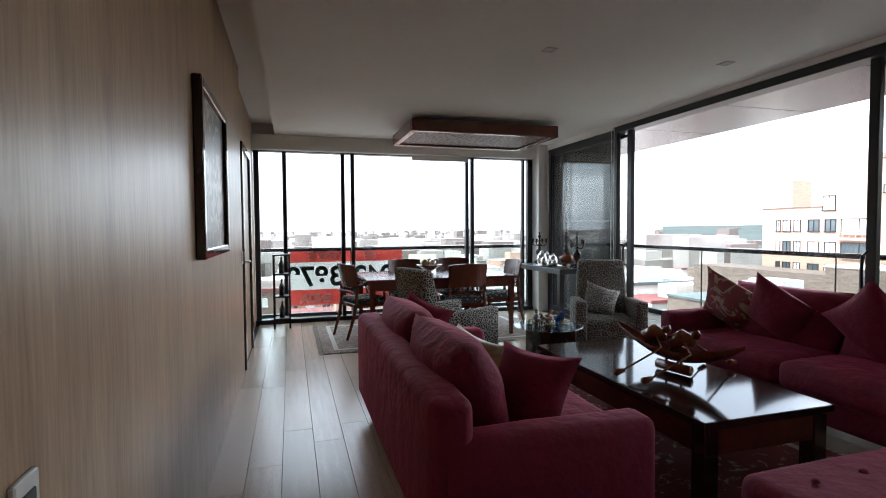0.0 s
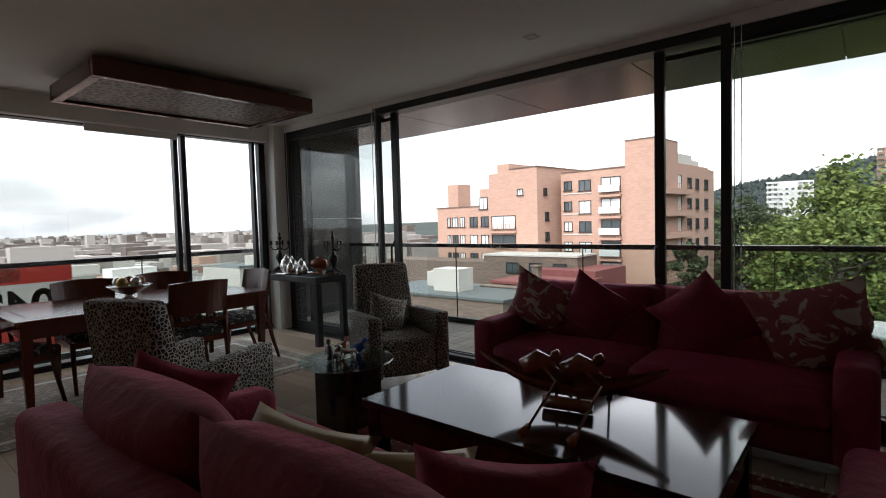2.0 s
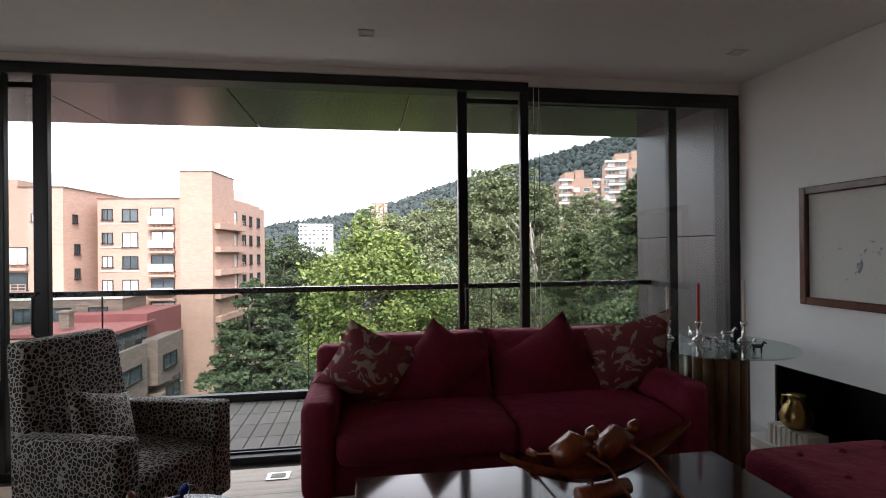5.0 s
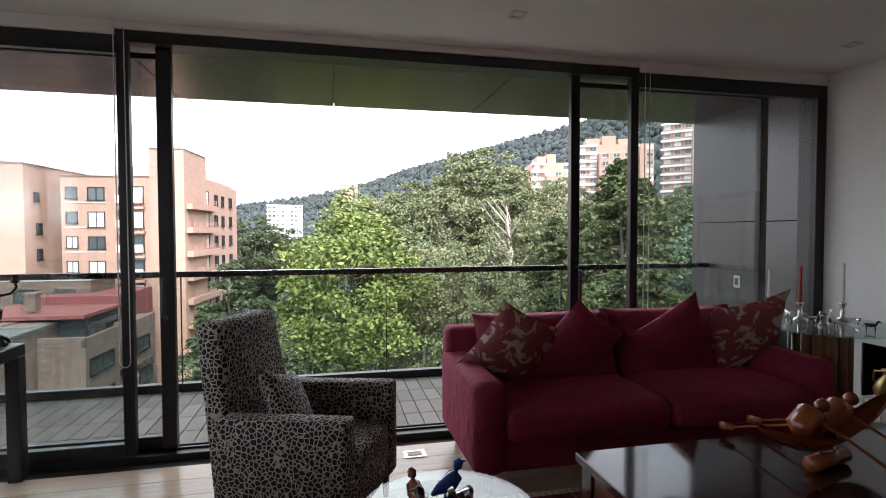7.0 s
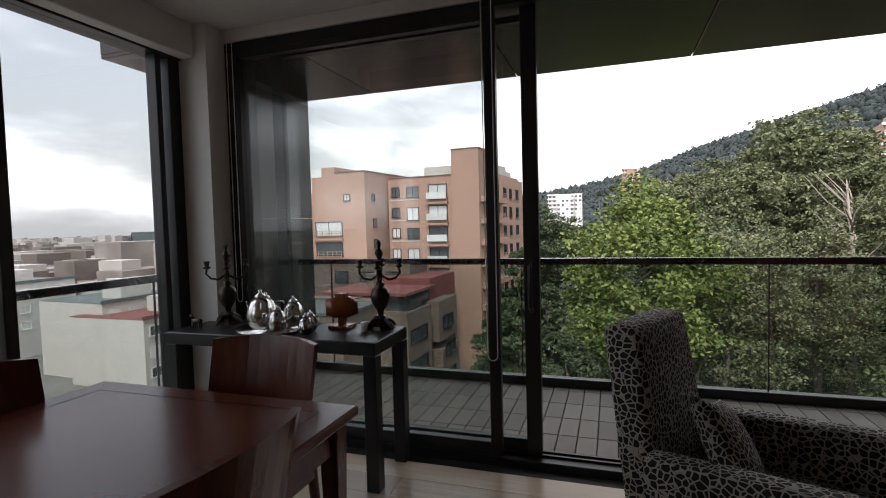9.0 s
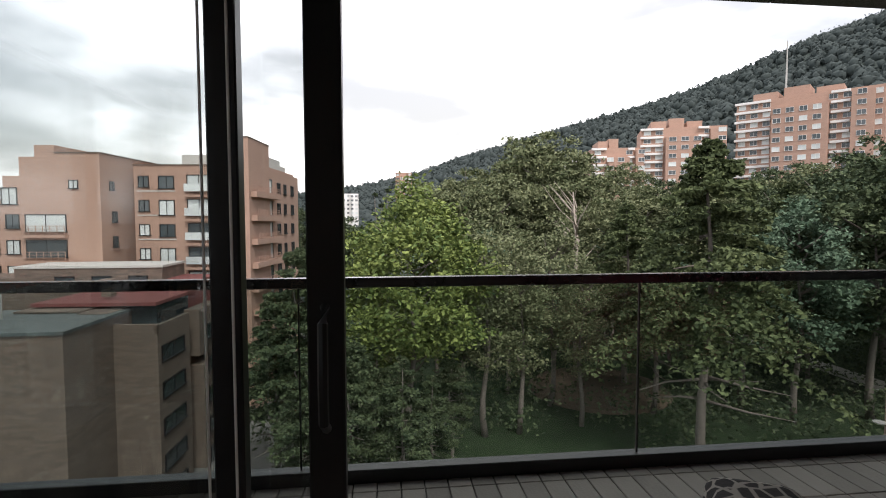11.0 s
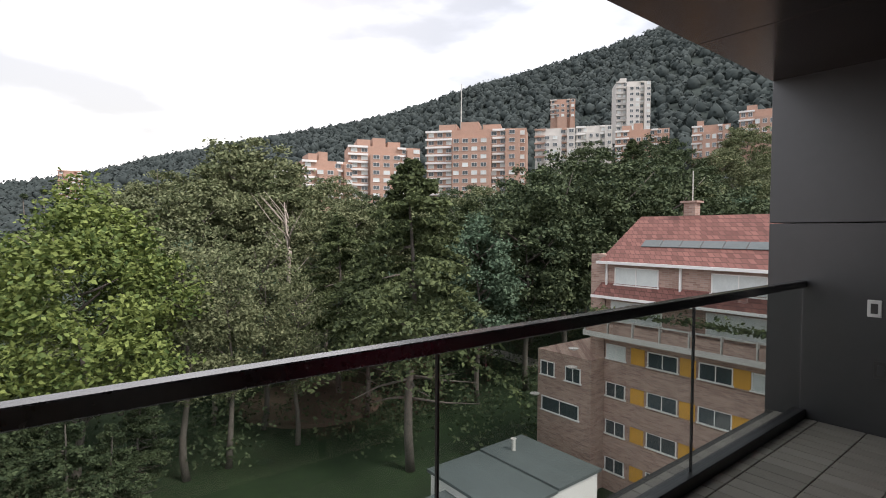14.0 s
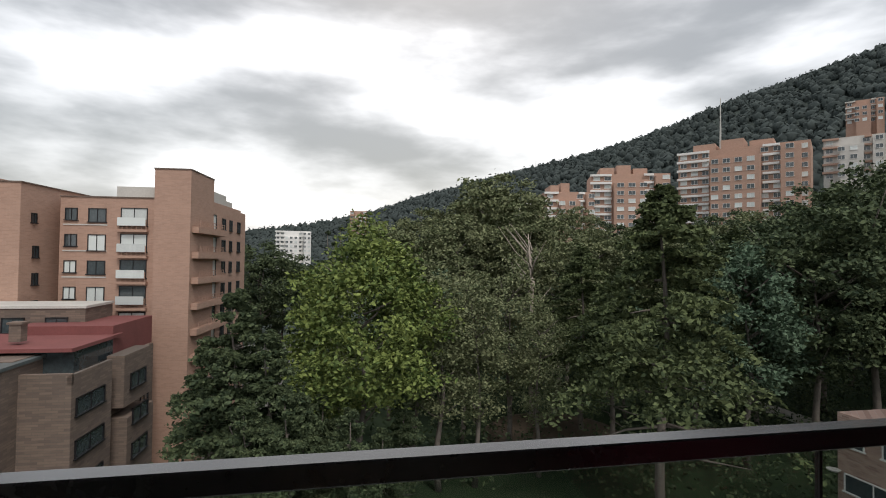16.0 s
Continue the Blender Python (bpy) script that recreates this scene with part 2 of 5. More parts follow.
def boxes(rows, bevel=0.0):
    bm = bmesh.new()
    for r in rows:
        add_box(bm, *r, bevel)
    return bm


def lathe(profile, n=20, at=(0, 0, 0)):
    """A turned body: rows of radius and height from the bottom up."""
    bm = bmesh.new()
    rings = [[bm.verts.new((at[0] + r * math.cos(2 * math.pi * i / n), at[1] + r * math.sin(2 * math.pi * i / n), at[2] + z)) for i in range(n)] for r, z in profile]
    for a, b in zip(rings, rings[1:]):
        for i in range(n):
            bm.faces.new((a[i], a[(i + 1) % n], b[(i + 1) % n], b[i]))
    bm.faces.new(rings[0][::-1])
    bm.faces.new(rings[-1])
    return bm


def tube(bm, points, radii, n=8):
    """A round bar through the points, with a radius for each."""
    rings = []
    pts = [Vector(p) for p in points]
    for i, p in enumerate(pts):
        d = (pts[min(i + 1, len(pts) - 1)] - pts[max(i - 1, 0)]).normalized()
        u = d.cross(Vector((0.31, 0.17, 0.93) if abs(d.z) < 0.9 else (1, 0.1, 0))).normalized()
        w = d.cross(u)
        r = radii[i] if isinstance(radii, (list, tuple)) else radii
        rings.append([bm.verts.new(p + r * (math.cos(2 * math.pi * k / n) * u + math.sin(2 * math.pi * k / n) * w)) for k in range(n)])
    for a, b in zip(rings, rings[1:]):
        for k in range(n):
            bm.faces.new((a[k], a[(k + 1) % n], b[(k + 1) % n], b[k]))
    bm.faces.new(rings[0][::-1])
    bm.faces.new(rings[-1])
    return bm


def setting(name, bm, material, label, category="", smooth=False):
    return tagged(part(name, bm, material, smooth=smooth), label, category or name.split("_")[0], kind="structure")


# ---- the rooms ----
X0, YA, H, HEAD = -4.39, -0.345, 2.637, 2.52
setting("floor", boxes([(-4.6, -0.42, -0.2, 0.1, 6.95, -0.02), (-4.6, -3.2, -0.2, -2.4, -0.42, -0.02)]), "grout", "dark bed below the oak floor boards", "floor")
setting("ceiling", boxes([(-4.15, -0.65, H, 0.06, 6.95, 2.95), (-4.15, -3.2, H, -2.4, -0.65, 2.95), (-4.6, -3.2, 2.8, -4.15, 6.95, 2.95)]), "plaster", "plain white plaster ceiling with a shadow gap", "ceiling")
setting("wall_west", box(-4.6, -3.2, 0, X0, 4.2, 2.8), "wallwood", "long wall panelled in brown wood veneer", "wall")
setting("wall_door_side", boxes([(-4.75, 4.2, 0, -4.45, 6.95, 2.8)]), "wallwood", "brown veneered wall beside the door", "wall")
setting("wall_south", boxes([(-2.5, -0.65, 0, -2.3, YA, H), (-0.34, -0.65, 0, 0.02, YA, H), (-2.3, -0.65, 0.555, -0.34, YA, H), (-2.3, -0.65, 0, -0.34, YA, 0.06)]), "white", "plain white wall with a fireplace slot", "wall")
setting("wall_hall", boxes([(-2.5, -3.2, 0, -2.4, -0.66, H), (-4.6, -3.3, 0, -2.4, -3.2, 2.8)]), "white", "plain white hallway wall", "wall")
setting("wall_corner", box(-0.19, 6.507, 0, 0.12, 6.95, H), "white", "narrow white corner pier between the windows", "wall")
# balcony
RAILX, EDGE, SOF, SIDE = 1.425, 1.665, 2.605, -0.455
setting("balcony_floor", box(0.0, SIDE, -0.3, EDGE, 7.7, -0.035), "grout", "dark bed below the grey balcony tiles", "balcony")
soffit = setting("balcony_soffit", box(0.0, SIDE, SOF + 0.03, EDGE, 7.62, SOF + 0.3), "soffit", "brown metal balcony soffit in wide panels", "balcony")
setting("wall_balcony_end", boxes([(0.0, SIDE - 0.4, -0.3, EDGE, SIDE, 1.484), (0.0, SIDE - 0.4, 1.49, EDGE, SIDE, 3.0)], 0.003), "clad", "dark grey clad end wall of the balcony", "wall")
setting("wall_balcony_corner", boxes([(0.35, 6.98, -0.3, EDGE, 7.28, 1.44), (0.35, 6.98, 1.446, EDGE, 7.28, 2.9)], 0.003), "clad", "dark grey clad corner wall of the balcony", "wall")
setting("wall_over_window", box(0.0, SIDE, HEAD, 0.12, 7.0, 2.95), "clad", "dark lintel above the sliding glass wall", "wall")


def pane(name, bm, material, parent=None):
    g = part(name, bm, material, parent)
    g.visible_shadow = False
    return g


def upright(parent, x0, y0, x1, y1, top=2.5, handle=0):
    u = part("upright", box(x0, y0, 0.03, x1, y1, top, 0.004), "black", parent)
    if handle:
        bm = tube(bmesh.new(), [(0.0, handle, 0.86), (-0.05, handle, 0.89), (-0.055, handle, 1.0), (-0.05, handle, 1.11), (0.0, handle, 1.14)], 0.012, 8)
        part("handle", bm, "black", u, "black pull handle")


for y in (-0.565, 0.80, 2.165, 3.53, 4.895, 6.26):
    part("panel", box(0.0, y, SOF, EDGE, y + 1.358, SOF + 0.029, 0.003), "soffit", soffit)

# long glass wall: two fixed fields, their sliding leaves pushed aside, and the opening between them
window_1 = thing("window_1", "black aluminium sliding glass wall with its middle open", "window", kind="structure")
for y0, y1, z in ((-0.337, 1.346, 2.553), (1.346, 4.79, 2.586), (4.79, 6.507, 2.553)):
    part("head", box(-0.03, y0, z - 0.07, 0.14, y1, z, 0.004), "black", window_1)
part("sill", box(-0.03, -0.337, -0.03, 0.14, 6.507, 0.028, 0.004), "black", window_1)
part("track", boxes([(0.04, -0.33, 0.028, 0.055, 6.4, 0.04), (0.09, -0.33, 0.028, 0.1, 6.4, 0.04)]), "black", window_1)
for x0, y0, x1, y1, hd in ((-0.03, 6.40, 0.14, 6.507, 0), (0.07, 6.15, 0.12, 6.23, 0), (-0.025, 4.725, 0.025, 4.79, 0), (0.03, 4.51, 0.08, 4.595, 4.55),
                           (0.03, 1.785, 0.08, 1.855, 1.82), (-0.025, 1.346, 0.025, 1.408, 0), (0.07, 0.12, 0.12, 0.19, 0), (-0.03, -0.337, 0.14, -0.245, 0)):
    upright(window_1, x0, y0, x1, y1, 2.486 if not 1.3 < y0 < 4.8 else 2.518, hd)
for y0, y1, x in ((4.79, 6.40, -0.004), (4.595, 6.15, 0.085), (-0.245, 1.346, -0.004), (0.19, 1.785, 0.085)):
    part("rail", boxes([(x - 0.02, y0, 0.03, x + 0.03, y1, 0.11), (x - 0.02, y0, 2.45, x + 0.03, y1, 2.486)], 0.003), "black", window_1)
    pane("pane", box(x, y0, 0.11, x + 0.008, y1, 2.45), "glass", window_1)
setting("trim_blind_box", boxes([(-0.04, -0.34, 2.555, 0.1, 1.346, 2.636), (-0.04, 1.346, 2.588, 0.1, 4.79, 2.636), (-0.04, 4.79, 2.555, 0.1, 6.507, 2.636)], 0.003), "plaster", "pale roller blind box along the glass wall", "trim")

# end window
window_2 = thing("window_2", "black aluminium end window with tall panes", "window", kind="structure")
part("head", box(-4.45, 6.70, 2.42, -0.19, 6.85, 2.48, 0.004), "black", window_2)
part("sill", box(-4.45, 6.70, -0.03, -0.19, 6.85, 0.06, 0.004), "black", window_2)
for x, w in ((-4.44, 0.07), (-4.06, 0.055), (-3.25, 0.055), (-3.11, 0.055), (-1.335, 0.05), (-1.25, 0.055), (-0.37, 0.04), (-0.275, 0.085)):
    part("upright", box(x, 6.72, 0.06, x + w, 6.80, 2.42, 0.004), "black", window_2)
for x0, x1 in ((-4.37, -3.25), (-3.06, -1.335), (-1.2, -0.275)):
    pane("pane", box(x0, 6.755, 0.06, x1, 6.763, 2.42), "glass", window_2)
setting("trim_blind_end", boxes([(-4.45, 6.6, 2.43, -0.19, 6.7, 2.636)], 0.006), "plaster", "pale roller blind box above the end window", "trim")
blind = thing("roller_blind", "cream roller blind let down a hand's width", "blind")
part("cloth", box(-2.2, 6.68, 2.37, -1.3, 6.69, 2.47), "whitepaint", blind)
part("bottom_bar", box(-2.2, 6.675, 2.355, -1.3, 6.695, 2.372, 0.003), "whitepaint", blind)
setting("wall_above_end_window", box(-4.6, 6.72, 2.48, -0.19, 6.95, 2.95), "white", "wall above the end window", "wall")

# blind chains hanging at the glass wall
def chain(y, x, z0, loop):
    c = thing("blind_chain", "beaded white pull chain of a roller blind", "chain", group="blind chains")
    pts = [(x, y - loop, 2.57)] + [(x, y - loop * math.cos(math.pi * k / 10), z0 - loop * 1.2 * math.sin(math.pi * k / 10)) for k in range(11)] + [(x, y + loop, 2.57)]
    part("cord", tube(bmesh.new(), pts, 0.003, 6), "whitepaint", c)
chain(4.76, -0.06, 0.62, 0.028)
chain(1.30, -0.06, 0.7, 0.02)
chain(6.44, -0.06, 0.9, 0.02)

# railings
def railing(name, label, length, at, rz, cuts):
    r = thing(name, label, "railing", at, rz)
    part("handrail", box(-0.03, 0, 1.0, 0.03, length, 1.05, 0.004), "rail", r, "black metal handrail")
    part("base_channel", box(-0.04, 0, -0.035, 0.04, length, 0.07, 0.004), "black", r)
    for a, b in zip(cuts, cuts[1:]):
        pane("pane", box(-0.006, a + 0.006, 0.05, 0.006, b - 0.006, 1.005), "railglass", r)
        part("joint", box(-0.007, b - 0.006, 0.05, 0.007, b + 0.002, 1.0), "black", r)
railing("balcony_railing", "glass balcony railing with a black metal handrail", 7.5, (RAILX, SIDE, 0), 0, (0.02, 1.725, 3.515, 5.305, 7.1, 7.46))
railing("end_railing", "glass railing with a black handrail outside the end window", 6.1, (1.42, 7.15, 0), 90, (0.0, 1.5, 3.0, 4.5, 6.05))
setting("balcony_end_floor", box(-4.6, 6.86, -0.3, 0.35, 7.3, -0.04), "concrete", "narrow concrete ledge below the end window", "balcony")

# sale banner on the end railing, read from outside
banner = thing("sale_banner", "red and white sale banner hung with its back to the room", "banner")
part("cloth", boxes([(-3.98, 7.196, 0.17, -2.25, 7.2, 0.41), (-3.98, 7.196, 0.83, -2.25, 7.2, 1.03)]), "bannerred", banner)
part("white_field", box(-3.98, 7.196, 0.41, -2.25, 7.2, 0.83), "bannerwhite", banner)


def lettering(text, x, z, size, material, parent, y=7.19):
    c = bpy.data.curves.new("lettering", "FONT")
    c.body, c.size, c.extrude, c.align_x, c.offset = text, size, 0.001, "CENTER", 0.012
    c.materials.append(M[material])
    o = new("lettering", c)
    o.parent = parent
    o.matrix_basis = Matrix.Translation((x, y, z)) @ Matrix.Diagonal((-1, 1, 1, 1)) @ pose(0, 0, 0, 90, 0, 0)
lettering("VENDE", -3.45, 0.87, 0.17, "bannerwhite", banner)
lettering("SE", -2.77, 0.87, 0.17, "bannerwhite", banner)
lettering("3879", -3.62, 0.47, 0.42, "inkgreen", banner)
lettering("042", -2.72, 0.47, 0.42, "inkgreen", banner)
lettering("ENDA", -3.6, 0.22, 0.17, "bannerwhite", banner)
lettering("SE", -2.55, 0.22, 0.17, "bannerwhite", banner)
# ---- outside: ground, town and hill ----
def polar(yaw, dist):
    """A place at that bearing (degrees clockwise from ahead) and distance from the balcony door."""
    return dist * math.sin(radians(yaw)), 4 + dist * math.cos(radians(yaw))


G = -19.0
setting("ground", box(-4000, -4000, G - 0.4, 4000, 4000, G - 0.05), "city", "built-up ground reaching to the horizon", "ground")
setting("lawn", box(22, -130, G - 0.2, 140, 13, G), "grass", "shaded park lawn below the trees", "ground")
setting("path", boxes([(40, -58, G - 0.1, 90, -54, G + 0.03)]), "concrete", "pale path across the park", "path")
setting("earth_bed", lathe([(8.5, G - 0.1), (8.0, G + 0.3), (6, G + 0.9), (3, G + 1.1)], 24, (57, -21, 0)), "earth", "bare earth bed in the lawn", "ground")


def ridge(yaw):
    e = np.interp(yaw, (30, 70, 78, 82, 88, 93.7, 98.6, 112.9, 122.8, 131.4, 142.7, 152.6, 162, 215), (0.1, 0.3, 1.5, 2.5, 3.4, 4.8, 6.6, 10.2, 12.6, 15.6, 18.1, 20.2, 21, 14))
    return 700 * math.tan(radians(float(e)))


def hill_height(yaw, r):
    u = min(max((r - 130) / 570, 0), 1)
    return G + (ridge(yaw) - G) * (u ** 1.15) + 4 * noise.noise((r * 0.012, yaw * 0.09, 0.3)) * u


bm = bmesh.new()
grid = [[bm.verts.new((*polar(y, r), hill_height(y, r) if r <= 720 else hill_height(y, 720) - (r - 720) * 0.4)) for r in (130, 180, 240, 310, 390, 470, 550, 620, 670, 700, 720, 1000)] for y in range(40, 216, 2)]
for a, b in zip(grid, grid[1:]):
    for k in range(len(a) - 1):
        bm.faces.new((a[k], b[k], b[k + 1], a[k + 1]))
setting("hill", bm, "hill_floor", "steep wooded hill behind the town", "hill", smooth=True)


def leaf_mesh(name, centres, sizes, material, seed):
    """Many small folded leaf sprays, one for each centre."""
    rng = np.random.default_rng(seed)
    n = len(centres)
    u = rng.normal(size=(n, 3))
    u[:, 2] *= 0.45
    u /= np.linalg.norm(u, axis=1)[:, None]
    w = rng.normal(size=(n, 3))
    w -= (w * u).sum(1)[:, None] * u
    w /= np.linalg.norm(w, axis=1)[:, None]
    s = sizes[:, None]
    c = centres
    droop = np.array([0, 0, -0.25]) * s
    pts = np.stack([c - u * s * 0.6, c + w * s * 0.34 + droop * 0.2, c + u * s * 0.6 + droop, c - w * s * 0.34 + droop * 0.2], 1).reshape(-1, 3)
    idx = np.arange(n) * 4
    faces = np.concatenate([np.stack([idx, idx + 1, idx + 2], 1), np.stack([idx, idx + 2, idx + 3], 1)])
    me = bpy.data.meshes.new(name)
    me.from_pydata(pts.tolist(), [], faces.tolist())
    me.materials.append(M[material])
    return me


def crown_points(kind, h, r, n, seed):
    rng = np.random.default_rng(seed)
    if kind == "conifer":
        # boughs in uneven tiers, longer towards the ground
        k = int(n / 220)
        t = rng.uniform(0.0, 1, k) ** 0.85
        ang = rng.uniform(0, 2 * np.pi, k)
        reach = r * (1 - t) ** 0.75 * rng.uniform(0.5, 1.1, k) + 0.3
        f = rng.uniform(0.1, 1, (k, 220)) ** 0.7
        rad = reach[:, None] * f
        side = rng.normal(0, 0.2, (k, 220)) * (0.3 + rad * 0.6)
        x = np.cos(ang)[:, None] * rad - np.sin(ang)[:, None] * side
        y = np.sin(ang)[:, None] * rad + np.cos(ang)[:, None] * side
        z = (h * (0.36 + 0.64 * t))[:, None] + rad * 0.10 - 0.052 * rad ** 2 - np.abs(rng.normal(0, 0.2, (k, 220)))
        return np.stack([x, y, z], 2).reshape(-1, 3)
    k = int(n / 100)
    d = rng.normal(size=(k, 3))
    d /= np.linalg.norm(d, axis=1)[:, None]
    low = {"broad": 0.30, "open": 0.45, "tall": 0.34}[kind]
    rz = h * (1 - low) / 2
    shell = rng.uniform(0.45, 1.0, k) ** 0.5
    lump = np.array([1 + 0.28 * noise.noise((a[0] * 1.7 + seed, a[1] * 1.7, a[2] * 1.7)) for a in d])
    c = d * (shell * lump)[:, None] * np.array([r, r, rz])
    if kind == "broad":
        c[:, :2] *= (1.12 - 0.42 * (c[:, 2] / rz))[:, None]
    c[:, 2] += h * low + rz
    spread = {"broad": 0.62, "open": 0.5, "tall": 0.55}[kind]
    p = c[:, None, :] + rng.normal(0, spread * 1.15, (k, 100, 3)) * np.array([1, 1, 0.5])
    return p.reshape(-1, 3)


def make_tree(name, label, kind, h, r, n, leaf, leafsize, seed):
    rng = random.Random(seed)
    t = thing(name, label, "tree")
    bm = bmesh.new()
    lean = rng.uniform(-0.5, 0.5)
    top = h * (0.96 if kind == "conifer" else 0.72)
    tube(bm, [(lean * math.sin(3 * k / 8), 0.3 * math.sin(k), top * k / 8) for k in range(9)], [0.016 * h * (1 - 0.11 * k) for k in range(9)], 9)
    for k in range(16 if kind != "conifer" else 22):
        a, z = rng.uniform(0, 6.28), h * rng.uniform(0.2 if kind == "conifer" else 0.3, 0.8)
        reach = r * rng.uniform(0.5, 0.95) * (1 - z / h if kind == "conifer" else 0.9)
        rise = -0.1 if kind == "conifer" else rng.uniform(0.4, 1.0)
        tube(bm, [(0, 0, z), (math.cos(a) * reach * 0.5, math.sin(a) * reach * 0.5, z + reach * rise * 0.4), (math.cos(a + 0.2) * reach, math.sin(a + 0.2) * reach, z + reach * rise)], [0.005 * h, 0.0032 * h, 0.001 * h], 5)
    part("trunk", bm, "bark", t, smooth=True)
    p = crown_points(kind, h, r, n, seed)
    s = np.random.default_rng(seed + 1).uniform(0.55, 1.25, len(p)) * leafsize
    o = new("crown", leaf_mesh("crown", p, s, leaf, seed + 2))
    o.parent = t
    return t


def plant(tree, x, y, size=1.0, turn=0.0, z=G):
    m = pose(x, y, z, 0, 0, turn)
    c = copy_thing(tree, m)
    c.scale = (size, size, size)
    return c


lime = make_tree("lime_tree", "large bright green broadleaf tree on the lawn", "broad", 23.2, 5.3, 26000, "leaf_lime", 0.36, 11)
lime.matrix_basis = pose(*polar(92.3, 42), G)
slim = make_tree("slender_tree", "slender grey-green tree with thin airy foliage", "tall", 21, 2.9, 8500, "leaf_olive", 0.29, 21)
slim.matrix_basis = pose(*polar(101.0, 46), G)
euca = make_tree("eucalyptus_tree", "tall eucalyptus with clumped olive foliage", "open", 28, 6.2, 17000, "leaf_olive", 0.42, 31)
euca.matrix_basis = pose(*polar(103, 78), G)
fir = make_tree("cedar_tree", "tall dark conifer with drooping boughs", "conifer", 26.6, 9.2, 33000, "leaf_fir", 0.40, 41)
fir.matrix_basis = pose(*polar(124.4, 43), G)
round_tree = make_tree("round_tree", "round blue-green tree in the park", "broad", 22.6, 4.3, 10000, "leaf_blue", 0.42, 51)
round_tree.matrix_basis = pose(*polar(132, 60), G)
pine = make_tree("pine_tree", "broad dark pine with heavy foliage", "tall", 27, 8.0, 20000, "leaf_dark", 0.46, 61)
pine.matrix_basis = pose(*polar(137.5, 66), G)
young = make_tree("young_conifer", "young dark conifer at the edge of the park", "conifer", 18.5, 5.2, 17000, "leaf_dark", 0.32, 71)
young.matrix_basis = pose(*polar(79.3, 36), G)
cypress = make_tree("cypress_tree", "narrow dark cypress in the distance", "conifer", 26, 2.0, 2500, "leaf_dark", 0.6, 81)
cypress.matrix_basis = pose(*polar(88.75, 120), G + 2)
for tree, rows in (
    (young, ((82.5, 35, 0.86), (86, 33, 0.66), (77, 41, 0.8), (88, 37, 0.6), (97, 40, 0.55))),
    (slim, ((98.3, 50, 0.95), (105.0, 47, 0.9), (108.5, 55, 0.98), (103.5, 58, 0.95), (112, 50, 0.8), (90, 62, 0.95), (133, 75, 0.95))),
    (euca, ((107.3, 86, 1.27), (96, 84, 0.98), (109, 82, 1.08), (114, 72, 0.85), (99.5, 92, 1.08), (106, 98, 1.18), (118, 90, 0.95), (111, 105, 1.16), (95.5, 100, 0.9), (123, 85, 0.95))),
    (fir, ((116.5, 62, 0.84), (127.5, 62, 0.86), (119.5, 56, 0.72), (131, 78, 0.95), (146, 96, 1.05), (155, 92, 1.05))),
    (pine, ((132.5, 82, 0.98), (141.5, 72, 1.14), (145.5, 80, 1.18), (150.5, 88, 1.2), (158, 84, 1.0), (127, 95, 0.98), (81.8, 92, 0.86), (84.0, 98, 0.8), (138, 90, 1.16), (163, 70, 0.9))),
    (round_tree, ((109, 64, 0.7), (115, 84, 0.9), (152, 100, 1.15), (158.5, 95, 1.2), (101, 70, 0.85), (95.5, 66, 0.8), (121, 72, 0.75))),
    (cypress, ((90.14, 120, 1.12), (89.4, 122, 0.98), (113.5, 68, 0.55))),
):
    for k, (yaw, d, size) in enumerate(rows):
        plant(tree, *polar(yaw, d), size, 47 * k + 20)

more = random.Random(23)
for k in range(26):
    yaw, d = 116 + 48 * k / 26, more.uniform(104, 150)
    plant(more.choice((euca, pine, euca, fir)), *polar(yaw, d), more.uniform(0.9, 1.1), 33 * k, hill_height(yaw, d) - 1.0 + (d - 100) * 0.1)
for k in range(16):
    yaw, d = 98 + 21 * k / 16, more.uniform(100, 140)
    plant(more.choice((euca, round_tree, slim)), *polar(yaw, d), more.uniform(0.95, 1.15), 51 * k, hill_height(yaw, d) - 0.5)

for k in range(22):
    yaw, d = 117 + 46 * k / 22, more.uniform(150, 200)
    plant(more.choice((euca, pine, pine, fir)), *polar(yaw, d), more.uniform(0.85, 1.0) * (1.25 if yaw > 138 else 0.9), 71 * k, hill_height(yaw, d) + (0.5 if yaw > 138 else -2))
for yaw, d, size in ((84.5, 31, 0.7), (91, 32, 0.62), (94.5, 35, 0.5), (80.5, 32, 0.66)):
    plant(young, *polar(yaw, d), size, yaw * 9)

# bare branches among the crowns
bare = thing("bare_tree", "half-dead tree with bare pale branches", "tree", (*polar(111.3, 66), G))
bm = bmesh.new()
rng = random.Random(9)
dead = mat("pale_dead_wood", (0.36, 0.31, 0.26), 0.9, vary=0.2)
tube(bm, [(0, 0, 0), (0.3, 0.2, 9), (0.2, 0, 17), (0.5, 0.5, 24)], [0.35, 0.28, 0.2, 0.06], 8)
part("trunk", bm, dead, bare, smooth=True)
for k in range(26):
    z, a = rng.uniform(10, 22), rng.uniform(0, 6.28)
    d = rng.uniform(2, 5)
    bm = tube(bmesh.new(), [(0.2, 0.1, z), (d * 0.5 * math.cos(a), d * 0.5 * math.sin(a), z + d * 0.45), (d * math.cos(a + 0.3), d * math.sin(a + 0.3), z + d * 1.1)], [0.10, 0.06, 0.015], 5)
    part("branch", bm, dead, bare, smooth=True)

